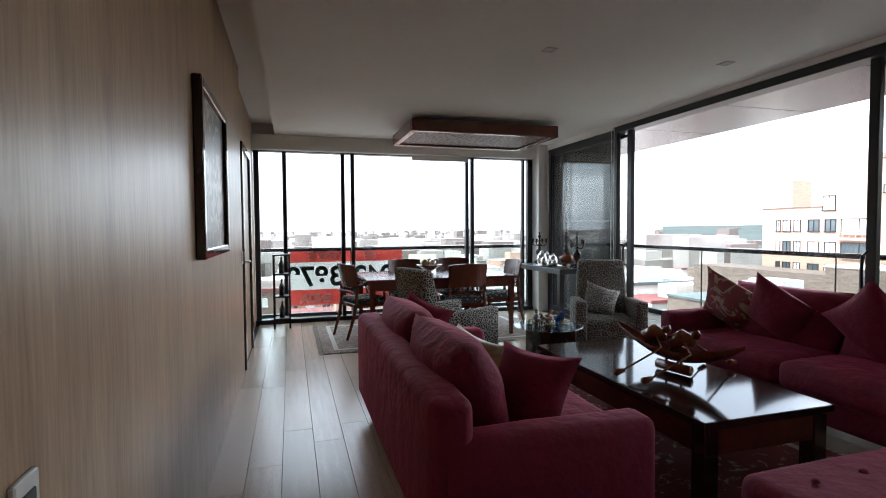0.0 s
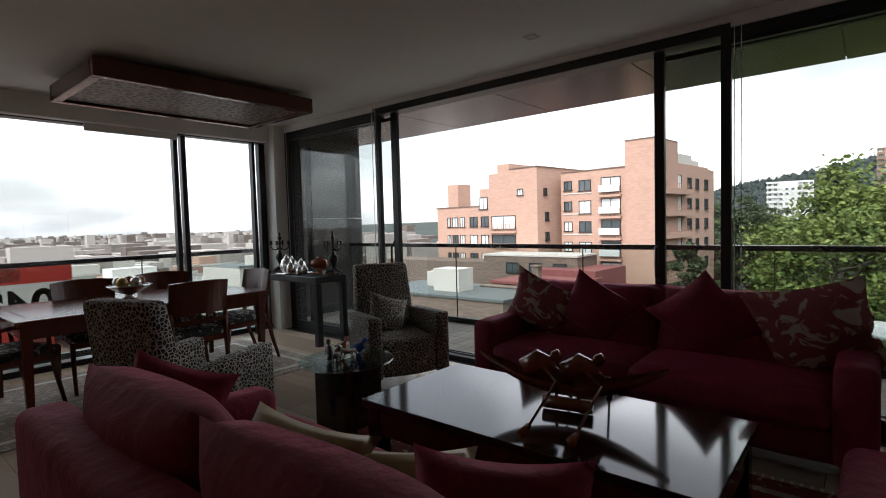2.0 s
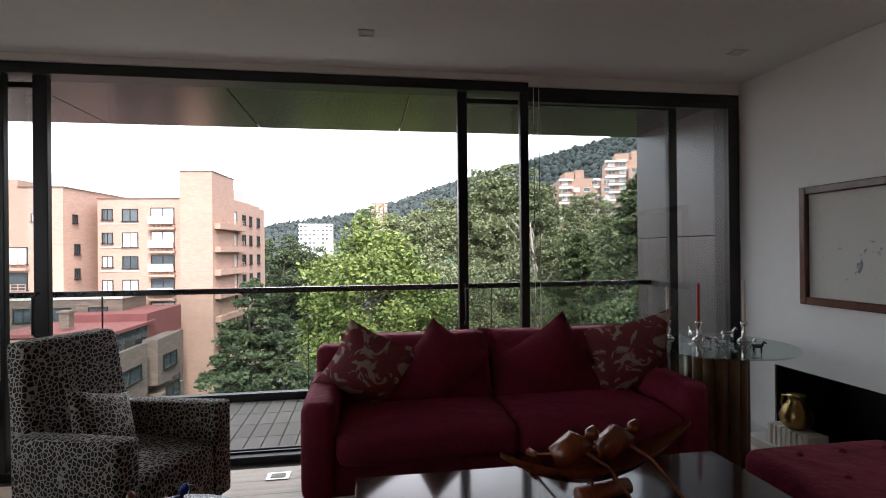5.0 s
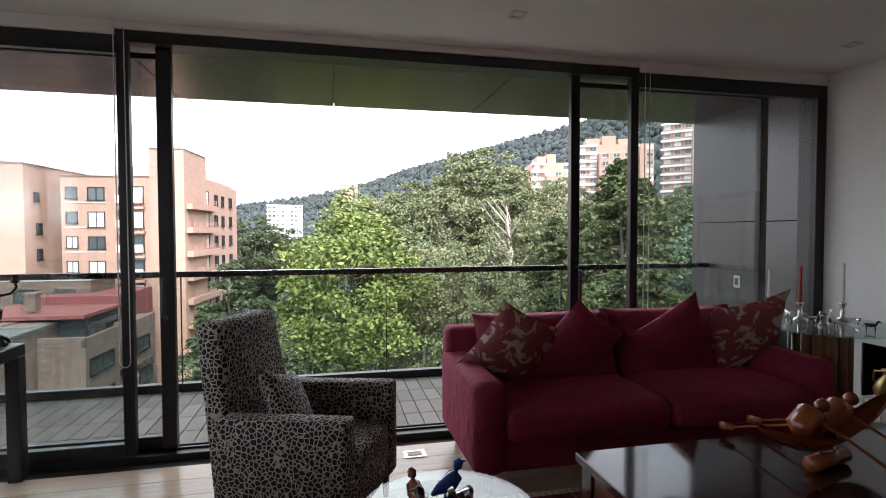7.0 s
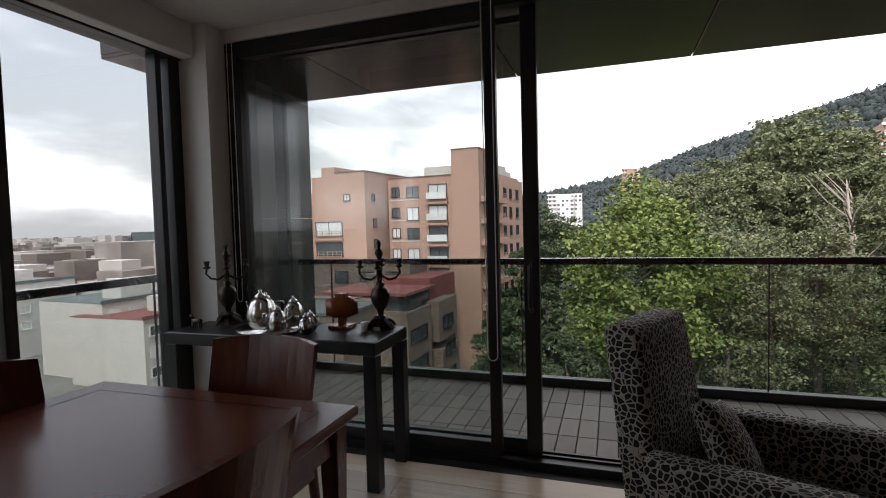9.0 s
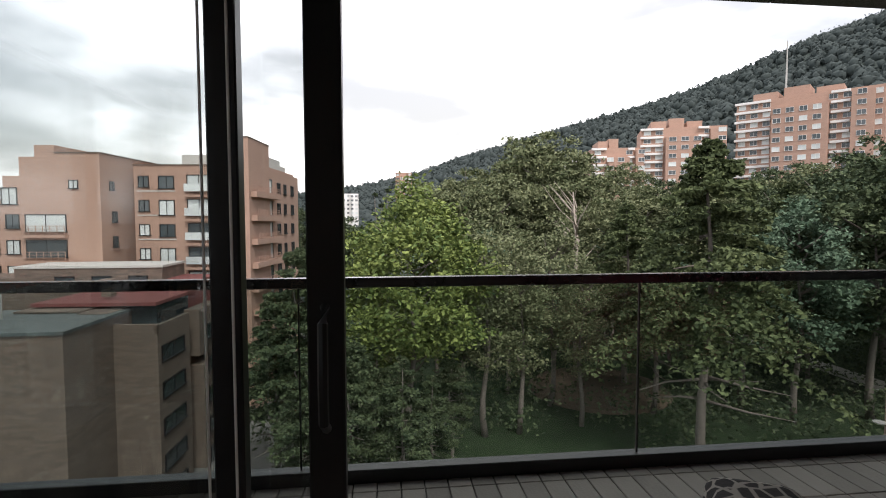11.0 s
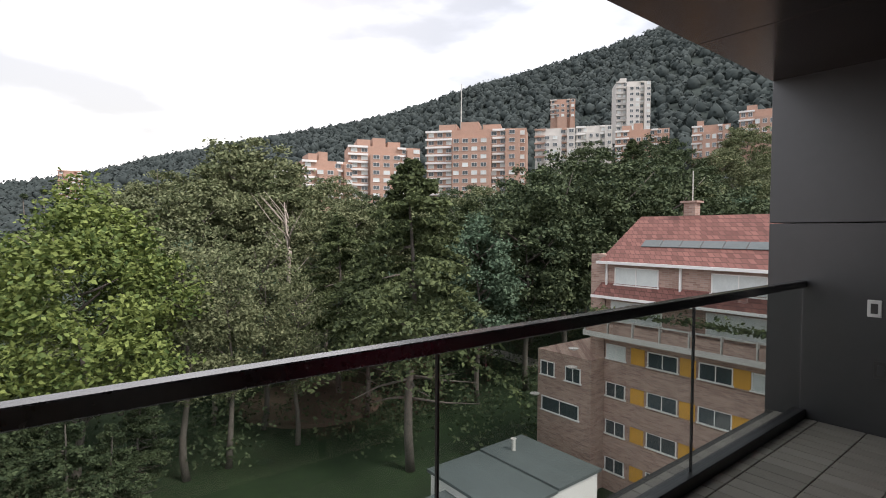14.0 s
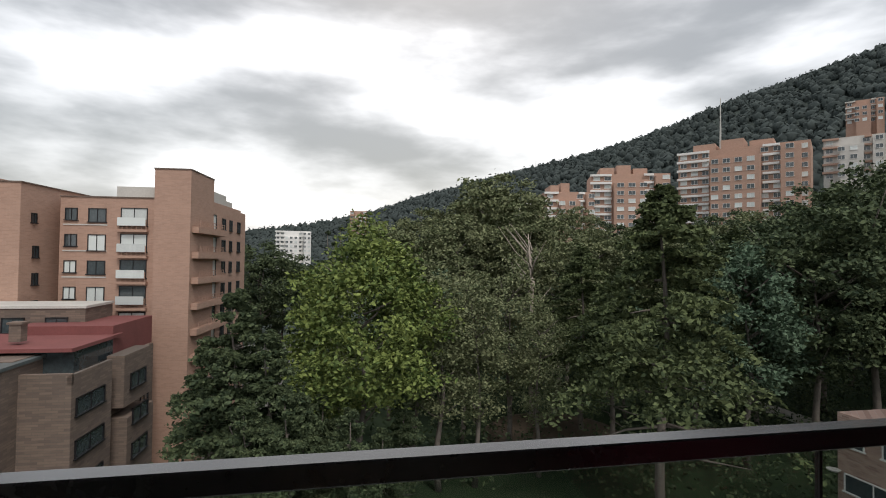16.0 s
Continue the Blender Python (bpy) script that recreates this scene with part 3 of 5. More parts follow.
# wood on the hill and undergrowth: past counting
rng = np.random.default_rng(5)
ico = bmesh.new()
bmesh.ops.create_icosphere(ico, subdivisions=1, radius=1.0)
ico_v = np.array([v.co[:] for v in ico.verts])
ico_f = np.array([[v.index for v in f.verts] for f in ico.faces])
ico.free()
pts, crowns = [], []
for k in range(9500):
    yaw, r = rng.uniform(62, 205), 175 + 540 * rng.uniform(0, 1) ** 0.8
    if k % 6 == 0:
        r = rng.uniform(670, 715)
    at = np.array([*polar(yaw, r), hill_height(yaw, min(r, 720)) + 2.5])
    size = np.array([4.4, 4.4, 5.0 if k % 6 else 6.6]) * rng.uniform(0.65, 1.3)
    crowns.append(at + ico_v * size * rng.uniform(0.72, 1.2, (len(ico_v), 1)))
    q = rng.normal(size=(7, 3))
    q /= np.linalg.norm(q, axis=1)[:, None]
    q[:, 2] = np.abs(q[:, 2])
    pts.append(at + q * size * rng.uniform(0.95, 1.2, (7, 1)))
faces = (ico_f[None] + len(ico_v) * np.arange(len(crowns))[:, None, None]).reshape(-1, 3)
me = bpy.data.meshes.new("hill_wood")
me.from_pydata(np.concatenate(crowns).tolist(), [], faces.tolist())
me.polygons.foreach_set("use_smooth", [True] * len(me.polygons))
me.materials.append(M["leaf_hill_hazed"])
tagged(new("hill_wood", me), "dense dark woodland covering the hill, coloured with distance haze", "woodland", kind="stuff")
pts = np.concatenate(pts)
tagged(new("hill_sprays", leaf_mesh("hill_sprays", pts, rng.uniform(1.6, 3.2, len(pts)), "leaf_hill_hazed", 6)), "loose leafy sprays on the hill's tree crowns", "foliage", kind="stuff")
pts = []
for k in range(330):
    yaw, r = rng.uniform(66, 165), rng.uniform(44, 124)
    x, y = polar(yaw, r)
    c = np.array([x, y, G + 2.2]) + rng.normal(size=(150, 3)) * np.array([1.6, 1.6, 1.0])
    pts.append(c)
pts = np.concatenate(pts)
tagged(new("undergrowth", leaf_mesh("undergrowth", pts, rng.uniform(0.25, 0.5, len(pts)), "leaf_dark", 7)), "dark shrubs and undergrowth below the trees", "shrubs", kind="stuff")

# ---- buildings ----
WIN = {}


def win(parent, x, y, z, w, h, face, glass="darkglass", frame_mat="black", balcony=0):
    """A window with frame and pane; (x, y, z) is the middle of its top edge on the wall. face: which way the wall looks."""
    key = (round(w, 2), round(h, 2), glass, frame_mat, balcony)
    if key not in WIN:
        f = mesh_of("window", boxes([(-w / 2, -0.10, -h, -w / 2 + 0.07, 0.02, 0), (w / 2 - 0.07, -0.10, -h, w / 2, 0.02, 0), (-w / 2, -0.10, -0.07, w / 2, 0.02, 0), (-w / 2 - 0.08, -0.16, -h - 0.06, w / 2 + 0.08, 0.02, -h + 0.03), (-0.03, -0.08, -h, 0.03, 0.02, 0)]), frame_mat)
        p = mesh_of("pane", box(-w / 2 + 0.05, -0.03, -h + 0.02, w / 2 - 0.05, 0.02, -0.05), glass)
        b = None
        if balcony:
            b = mesh_of("balcony", boxes([(-w / 2 - 0.15, -balcony, -h - 0.55, w / 2 + 0.15, 0.0, -h - 0.3)] + [(-w / 2 - 0.1, -balcony, -h - 0.3 + i * 0.28, w / 2 + 0.1, -balcony + 0.05, -h - 0.25 + i * 0.28) for i in (1, 2, 3)] + [(-w / 2 - 0.1 + i * (w + 0.15) / 6, -balcony, -h - 0.3, -w / 2 - 0.05 + i * (w + 0.15) / 6, -balcony + 0.04, -h + 0.6) for i in range(7)]), "brick" if frame_mat == "black" else "whitepaint")
        WIN[key] = (f, p, b)
    f, p, b = WIN[key]
    turn = {"-x": -90, "+y": 180, "-y": 0, "+x": 90}[face]
    o = new("window", f)
    o.parent, o.matrix_basis = parent, pose(x, y, z, 0, 0, turn)
    q = new("pane", p)
    q.parent = o
    if b:
        k = new("balcony", b)
        k.parent = o
    return o


rnd = random.Random(3)


def glassy():
    return rnd.choice(("darkglass", "palepane"))


# the terracotta block across the park
block = thing("terracotta_apartment_block", "stepped terracotta brick apartment block with balconies", "building", (52.9, 18.1, -0.9), -5.7)
part("wall", box(0.2, 3.3, G, 17, 11.9, 7.95), "brick", block)
part("tower", box(-0.35, 0.0, G, 6, 3.3, 10.7), "brick", block)
part("recessed_wall", box(2.5, 11.9, G, 14, 13.1, 7.9), "brick", block)
part("side_wall", boxes([(0.3, 0.35, G, 19.2, 3.4, 8.2), (0.3, 0.5, 8.2, 17.6, 3.4, 8.5)]), "brick", block)
for y0, y1, z1 in ((13.1, 17.3, 8.75), (17.3, 19.2, 9.5), (19.2, 20.7, 8.4), (20.7, 22.3, 6.6), (22.3, 30.6, 4.3)):
    part("wing_wall", box(-3.2, y0, G, 12, y1, z1), "brick", block)
part("lift_tower", box(-2.6, 26.9, 4.3, 0, 28.9, 7.6), "brick", block)
part("penthouse", boxes([(1.5, 3.3, 7.95, 12, 7.6, 9.2), (2.5, 0.6, 8.5, 12, 3.3, 9.7), (9, 0.8, 8.5, 15, 3.3, 9.2)]), "concrete", block)
part("roof_edge", boxes([(0.1, 3.35, 7.95, 17, 11.95, 8.05), (-0.42, -0.05, 10.7, 6.05, 3.35, 10.82), (-3.3, 13.0, 8.75, 12, 17.3, 8.85), (-3.3, 22.3, 4.3, 12, 30.7, 4.42)]), "stonebrick", block)
for k in range(9):
    z = 6.9 - 2.47 * k
    win(block, 0.2, 10.9, z, 1.1, 1.15, "-x", glassy())
    win(block, 0.2, 8.6, z, 1.6, 1.3 + 0.25 * (k % 2), "-x", glassy())
    win(block, 0.2, 5.3, z + 0.1, 2.4, 1.75, "-x", rnd.choice(("darkglass", "palepane")), balcony=0.5)
    part("balcony_glass", box(-0.42, 4.05, z - 1.62, -0.38, 6.55, z - 0.85), "palepane", block, "pale balcony glazing")
    part("sill_band", box(0.13, 7.7, z - 1.62, 0.2, 11.6, z - 1.5), "concrete", block)
    win(block, 2.5, 12.5, z - 0.3, 0.9, 1.2, "-x")
    for x, w in ((2.2, 2.6), (6.2, 3.2)):
        win(block, x, 0.35, z + 0.2, w, 1.7, "-y", rnd.choice(("palepane", "darkglass")), balcony=0.9)
    for x, w in ((10.4, 1.2), (13.0, 1.0), (16.2, 1.2)):
        win(block, x, 0.35, z, w, 1.3, "-y", "darkglass")
    part("slab", box(0.2, -0.6, z - 2.15, 9.0, 0.35, z - 1.55), "brick", block)
    if k > 0:
        z2 = 2.95 - 2.47 * (k - 1)
        for y, w in ((28.2, 0.6), (27.0, 1.1), (25.6, 0.9), (23.5, 1.4), (21.5, 1.3)):
            win(block, -3.2, y, z2, w, 1.35, "-x", glassy())
        win(block, -3.2, 18.35, z2, 3.9, 1.7, "-x", rnd.choice(("palepane", "darkglass")), balcony=0.5)
        win(block, -1.2, 13.1, z2 + 0.3, 0.8, 1.1, "-y")
win(block, -3.2, 21.7, 5.5, 1.5, 1.6, "-x", "palepane")
win(block, -3.2, 15.6, 6.2, 0.9, 0.8, "-x", "palepane")
win(block, -1.5, 13.1, 6.2, 0.7, 0.9, "-y")

# lower stone-faced building before it
low = thing("stone_faced_building", "lower stone-faced building with terraces and a red roof", "building", (35.3, 20.0, -0.2), -2)
for row in ((0, 0, G, 5.2, 5.2, -6.2), (5.2, 0.9, G, 15, 5.2, -6.0), (0.6, 5.2, G, 12, 9.6, -4.7), (0, 3.2, -6.2, 12, 5.2, -4.7)):
    part("wall", box(*row), "stonebrick", low)
part("parapet", boxes([(0, 0, -6.2, 0.25, 3.2, -5.5), (0, 0, -6.2, 5.2, 0.25, -5.6), (0.5, 5.2, -4.7, 9, 9.6, -4.6)]), "stonebrick", low)
part("bay", boxes([(6.4, -0.3, -9.4, 11.2, 0.9, -5.6), (6.6, -0.5, G, 11.4, 0.9, -10.2)]), "stonebrick", low)
part("terrace_house", boxes([(2.6, 1.2, -6.2, 8, 4.6, -4.5)]), "darkglass", low, "dark glazed roof room")
part("roof", boxes([(1.8, 0.9, -4.5, 9, 9.4, -4.25), (8, 1.2, -6.0, 15.4, 8, -3.6)]), "redroof", low, "flat red roof")
part("chimney", boxes([(3.4, 4.8, -4.05, 4.1, 5.5, -2.9), (3.3, 4.7, -2.9, 4.2, 5.6, -2.75)]), "stonebrick", low)
for k in range(5):
    z = -7.1 - 2.6 * k
    win(low, 2.3, 0.0, z, 3.6, 1.15, "-y", "darkglass")
    win(low, 8.8, -0.3 if k == 0 else -0.5, z, 2.8, 1.2, "-y", "darkglass")
    win(low, 13.2, 0.9, z, 1.6, 1.2, "-y", "darkglass")
    win(low, 0.6, 6.1, z + 1.6, 0.95, 0.85, "-x", "darkglass")
annex = thing("flat_roof_building", "stone-faced block with a flat grey roof", "building", (30, 22.9, -0.3))
part("wall", box(0, 0, G, 8, 16, -4.85), "stonebrick", annex)
part("roof", box(-0.15, -0.15, -4.85, 8, 16, -4.65), "greyroof", annex, "flat grey roof")
part("roof_box", boxes([(2, 6, -4.65, 4.2, 9, -2.6), (4.5, 10, -4.65, 6, 12, -3.2)]), "concrete", annex)
back = thing("brick_terrace_building", "low brick building with roof plant", "building", (46, 24, 0))
part("wall", boxes([(0, 0, G, 5, 12, -2.7), (1, 12, G, 6, 30, -3.6)]), "stonebrick", back)
part("roof_edge", boxes([(-0.1, -0.1, -2.7, 5, 12.1, -2.5)]), "concrete", back)
for y in (2, 5, 8):
    win(back, 0, y, -3.4, 1.6, 1.2, "-x")

# brick house with a steep tiled roof
house = thing("brick_house", "brick apartment house with tiled roof, planters and ochre panels", "building", (0.15, 0, -0.5))
part("wall", box(10.2, -41, G, 23.6, -31, -0.35), "housebrick", house)
part("wing", box(23.6, -38, G, 29.0, -29.2, -8.0), "housebrick", house)
part("pier", box(23.7, -33, -8.0, 25.0, -31, 0.2), "housebrick", house)
bm = bmesh.new()
v = [bm.verts.new(p) for p in ((9.9, -30.5, -0.35), (24.0, -30.5, -0.35), (24.0, -41.5, -0.35), (9.9, -41.5, -0.35), (11.6, -35.6, 3.3), (23.4, -35.6, 3.3))]
for f in ((0, 1, 5, 4), (1, 2, 5), (2, 3, 4, 5), (3, 0, 4), (3, 2, 1, 0)):
    bm.faces.new([v[i] for i in f])
roof = part("roof", bm, "rooftile", house, "red-brown tiled pitched roof")
part("gutter", boxes([(9.8, -30.5, -0.5, 24.1, -30.3, -0.3), (9.8, -30.1, -3.15, 24.3, -29.95, -2.95)]), "whitepaint", house, "white eaves board")
bm = bmesh.new()
v = [bm.verts.new(p) for p in ((10, -31.0, -2.0), (24, -31.0, -2.0), (24.2, -29.95, -3.0), (10, -29.95, -3.0), (10, -31.0, -3.1), (24, -31.0, -3.1))]
for f in ((0, 3, 2, 1), (1, 2, 5), (0, 4, 3), (3, 4, 5, 2)):
    bm.faces.new([v[i] for i in f])
part("lower_roof", bm, "rooftile", house, "tiled skirt roof")
for i in range(6):
    bm = box(12.4 + 1.5 * i, -0.42, 0.02, 13.85 + 1.5 * i, 0.42, 0.08, 0.01)
    bmesh.ops.transform(bm, matrix=Matrix.Translation((0, -32.5, 1.082)) @ Matrix.Rotation(radians(-35.6), 4, "X"), verts=bm.verts)
    part("skylight", bm, "greyroof", house, "grey framed roof light")
part("chimney", boxes([(18.9, -36.4, 2.6, 19.8, -35.6, 4.3), (18.7, -36.6, 4.3, 20.0, -35.4, 4.45)]), "housebrick", house, "brick chimney")
part("aerial", tube(bmesh.new(), [(19.3, -36, 4.4), (19.3, -36, 6.8)], 0.04, 6), "concrete", house)
part("balcony_floor", box(9.9, -31, -6.1, 24.5, -29.3, -5.7), "concrete", house)
for i in range(7):
    part("planter", box(10 + 2.05 * i, -29.6, -5.7, 11.95 + 2.05 * i, -29.35, -4.95), "housebrick", house, "brown planter box")
for i in range(8):
    part("balcony_post", box(9.97 + 2.05 * i, -29.65, -5.7, 10.03 + 2.05 * i, -29.28, -4.6), "concrete", house)
rngp = np.random.default_rng(44)
plants = np.stack([rngp.uniform(10.2, 24.2, 900), -29.5 + rngp.normal(0, 0.16, 900), -4.75 + np.abs(rngp.normal(0, 0.28, 900))], 1)
shrub = new("planter_shrubs", leaf_mesh("planter_shrubs", plants, rngp.uniform(0.15, 0.34, 900), "leaf_fir", 45))
tagged(shrub, "straggly green shrubs in the balcony planters", "shrubs", kind="stuff")
part("balcony_rail", box(9.95, -29.6, -4.72, 24.4, -29.4, -4.64), "concrete", house)
for x, w in ((21.0, 3.6), (13.8, 3.4)):
    win(house, x, -31, -0.75, w, 1.35, "+y", "palepane", "whitepaint")
    win(house, x, -31, -3.4, w + 0.6, 1.5, "+y", "palepane", "whitepaint")
for x in (17.5, 11.3, 23.4):
    part("downpipe", box(x, -30.95, -3, x + 0.14, -30.8, -0.4), "whitepaint", house)
for k in range(4):
    z = -6.85 - 3.0 * k
    for x, w, g in ((22.6, 1.7, "palepane" if k == 0 else "darkglass"), (18.8, 2.3, "darkglass"), (15.1, 2.2, "darkglass"), (11.6, 2.6, "palepane" if k == 0 else "darkglass")):
        win(house, x, -31, z, w, 1.15, "+y", g, "whitepaint")
    for x in (20.75, 16.95, 13.5):
        part("ochre_panel", box(x - 0.55, -31, z - 1.2, x + 0.55, -30.95, z + 0.03), "yellow", house)
    part("brick_band", box(10.2, -31, z - 3.0, 23.6, -30.86, z - 1.32), "housebrick", house)
for x in (27.9, 25.3):
    win(house, x, -29.2, -8.9, 1.5, 1.2, "+y", "darkglass", "whitepaint")
win(house, 26.6, -29.2, -11.9, 3.8, 1.2, "+y", "darkglass", "whitepaint")
for x, z in ((25.0, -7.4), (25.1, -8.9), (28.95, -12.0)):
    part("satellite_dish", lathe([(0.05, 0), (0.3, 0.06), (0.42, 0.18)], 16, (x, -28.8, z)), "concrete", house, "pale satellite dish")
shed = thing("flat_roof_annex", "low annex with grey sheet roofs below the balcony", "building", (0, 0, 0))
part("wall", boxes([(20.5, -25.5, G, 27.5, -16.5, -14.9), (20.8, -16.5, G, 25.5, -13.5, -15.6)]), "whitepaint", shed)
part("roof", boxes([(20.3, -25.7, -14.9, 27.7, -21.2, -14.7), (20.3, -21.1, -15.0, 27.7, -16.3, -14.8), (20.6, -16.3, -15.6, 25.7, -13.3, -15.45)]), "greyroof", shed, "grey sheet roof")
part("vent", lathe([(0.15, -14.7), (0.15, -13.9), (0.22, -13.8)], 10, (26, -23, 0)), "concrete", shed)

# town on the hill
def hill_block(label, yaw, dist, top, w, h, wall, trim, storeys, cols, turn=0, steps=0):
    x, y = polar(yaw, dist)
    b = thing("hill_apartments", label, "building", (x, y, top - h), -yaw + turn, group="apartment blocks on the hill")
    rows = [(-w / 2, 0, -40, w / 2, 14, h)]
    for s in range(steps):
        rows += [(-w / 2 + w * (0.12 + 0.22 * s), 1 + s, h, -w / 2 + w * (0.3 + 0.22 * s), 10, h + 2.2 + 0.9 * (s % 2))]
    rows += [(-w * 0.22, -3, -40, w * 0.16, 0, h - 3.2), (w * 0.3, -2, -40, w * 0.44, 0, h - 1)]
    for row in rows:
        part("wall", box(*row), wall, b)
    pitch = h / storeys
    for x0, x1 in ((-w / 2 - 0.3, -w * 0.24), (w * 0.17, w * 0.29)):
        me = mesh_of("balcony_slab", box(x0, -0.9, 0, x1, 0, 0.65), trim)
        for i in range(storeys):
            o = new("balcony_slab", me)
            o.parent, o.location = b, (0, 0, pitch * (i + 1) - 0.75)
    for i in range(storeys):
        for j in range(cols):
            fx = -w / 2 + w * (j + 0.5) / cols
            yy = -3 if -0.22 * w < fx < 0.16 * w else (-2 if 0.3 * w < fx < 0.44 * w else 0)
            if yy == -3 and i == storeys - 1:
                continue
            win(b, fx, yy, pitch * (i + 1) - 0.8, round(w / cols * 0.6, 1), pitch * 0.5, "-y", rnd.choice(("darkglass", "palepane", "darkglass")), "whitepaint")
    return b


hill_block("terracotta apartment terraces with white balconies", 115.4, 168, 24.0, 16, 15, "brick", "whitepaint", 6, 5, 14, 2)
hill_block("tall terracotta apartment terraces with white balconies", 121.6, 172, 29.8, 24, 20, "brick", "whitepaint", 8, 7, 10, 3)
hill_block("large terracotta apartment block below the mast", 131.7, 174, 36.2, 34, 24, "brick", "whitepaint", 9, 11, -8, 3)
hill_block("apartment block with blue-grey glass bands", 140.4, 215, 44.2, 16, 14, "concrete", "brick", 5, 5)
hill_block("pale glazed apartment block", 144.5, 225, 46.6, 14.5, 15, "concrete", "whitepaint", 5, 6)
hill_block("grey concrete apartment tower", 148.4, 300, 84.5, 18, 30, "concrete", "concrete", 10, 6, 12, 1)
hill_block("small brick block high on the hill", 141.2, 330, 85, 15, 12, "brick", "concrete", 4, 5)
hill_block("brick and white apartments among the trees", 149.3, 230, 44.8, 21, 18, "brick", "whitepaint", 6, 8, 0, 2)
hill_block("brick and white apartments among the trees", 155.7, 240, 46.5, 14, 14, "brick", "whitepaint", 4, 6, 0, 1)
hill_block("brick and white apartments among the trees", 160.5, 240, 51, 20, 14, "brick", "whitepaint", 4, 8, 0, 1)
hill_block("white apartment block in the distance", 85.1, 250, 14.6, 16, 14, "whitepaint", "whitepaint", 7, 8)
hill_block("narrow brick tower in the distance", 92.0, 340, 33.5, 10.6, 24, "brick", "brick", 9, 4)
hill_block("white house above the trees", 110.4, 185, 22.5, 9, 5, "whitepaint", "whitepaint", 2, 4)
hill_block("low red roofed houses among the trees", 106.0, 150, 13, 16, 7, "redroof", "whitepaint", 2, 5)
for yaw, d, h in ((130.1, 400, 47), (111.8, 690, 16)):
    x, y = polar(yaw, d)
    m = thing("radio_mast", "slim red and white radio mast on the hill", "mast", (x, y, hill_height(yaw, d)))
    part("pole", tube(bmesh.new(), [(0, 0, 0), (0, 0, h)], [0.8, 0.25], 6), "concrete", m)

# low town beyond the end window
rng2 = random.Random(17)
for k in range(26):
    yaw, d = -14 + 62 * rng2.random(), rng2.uniform(48, 150)
    if 35 < yaw and d < 75:
        d += 50
    x, y = polar(yaw, d)
    w, dp, top = rng2.uniform(9, 20), rng2.uniform(8, 16), -3.0 - d * 0.03 - rng2.uniform(0, 5)
    b = thing("town_building", "low flat-roofed town building", "building", (x, y, 0), rng2.choice((0, 3, -4)), group="town buildings")
    wall = rng2.choice(("concrete", "whitepaint", "stonebrick", "brick", "concrete"))
    part("wall", boxes([(-w / 2, 0, G, w / 2, dp, top), (-w * 0.2, 2, top, w * 0.15, 6, top + 2.2)]), wall, b)
    part("roof", boxes([(-w / 2 - 0.2, -0.2, top, w / 2 + 0.2, 0.1, top + 0.5), (-w / 2, 0.1, top, w / 2, dp, top + 0.1)]), rng2.choice(("greyroof", "concrete", "redroof")), b)
    for i in range(3):
        for j in range(int(w / 3)):
            win(b, -w / 2 + 3 * j + 1.6, 0, top - 0.9 - 2.7 * i, 1.6, 1.3, "-y", rng2.choice(("darkglass", "palepane")), "whitepaint")
rows = []
for k in range(2600):
    yaw, d = rng2.uniform(-40, 78), 140 + 2200 * rng2.random() ** 1.7
    x, y = polar(yaw, d)
    w, dp = rng2.uniform(5, 16), rng2.uniform(5, 14)
    top = G + rng2.choice((6, 8, 9, 11, 14)) + (rng2.uniform(2, 5) if rng2.random() < 0.08 else 0)
    rows.append((x - w / 2, y - dp / 2, G - 0.1, x + w / 2, y + dp / 2, top))
cube_v = np.array([(0, 0, 0), (1, 0, 0), (1, 1, 0), (0, 1, 0), (0, 0, 1), (1, 0, 1), (1, 1, 1), (0, 1, 1)], float)
cube_f = np.array([(0, 3, 2, 1), (4, 5, 6, 7), (0, 1, 5, 4), (1, 2, 6, 5), (2, 3, 7, 6), (3, 0, 4, 7)])
R = np.array(rows)
vs = (R[:, None, :3] + cube_v[None] * (R[:, None, 3:] - R[:, None, :3])).reshape(-1, 3)
fs = (cube_f[None] + 8 * np.arange(len(R))[:, None, None]).reshape(-1, 4)
me = bpy.data.meshes.new("far_town")
me.from_pydata(vs.tolist(), [], fs.tolist())
me.materials.append(mat("far_town_walls", (0.14, 0.115, 0.10), 0.9, color2=(0.42, 0.39, 0.36), scale=0.01, island=0.9))
tagged(new("far_town", me), "pale low town spreading to the horizon", "town", kind="stuff")
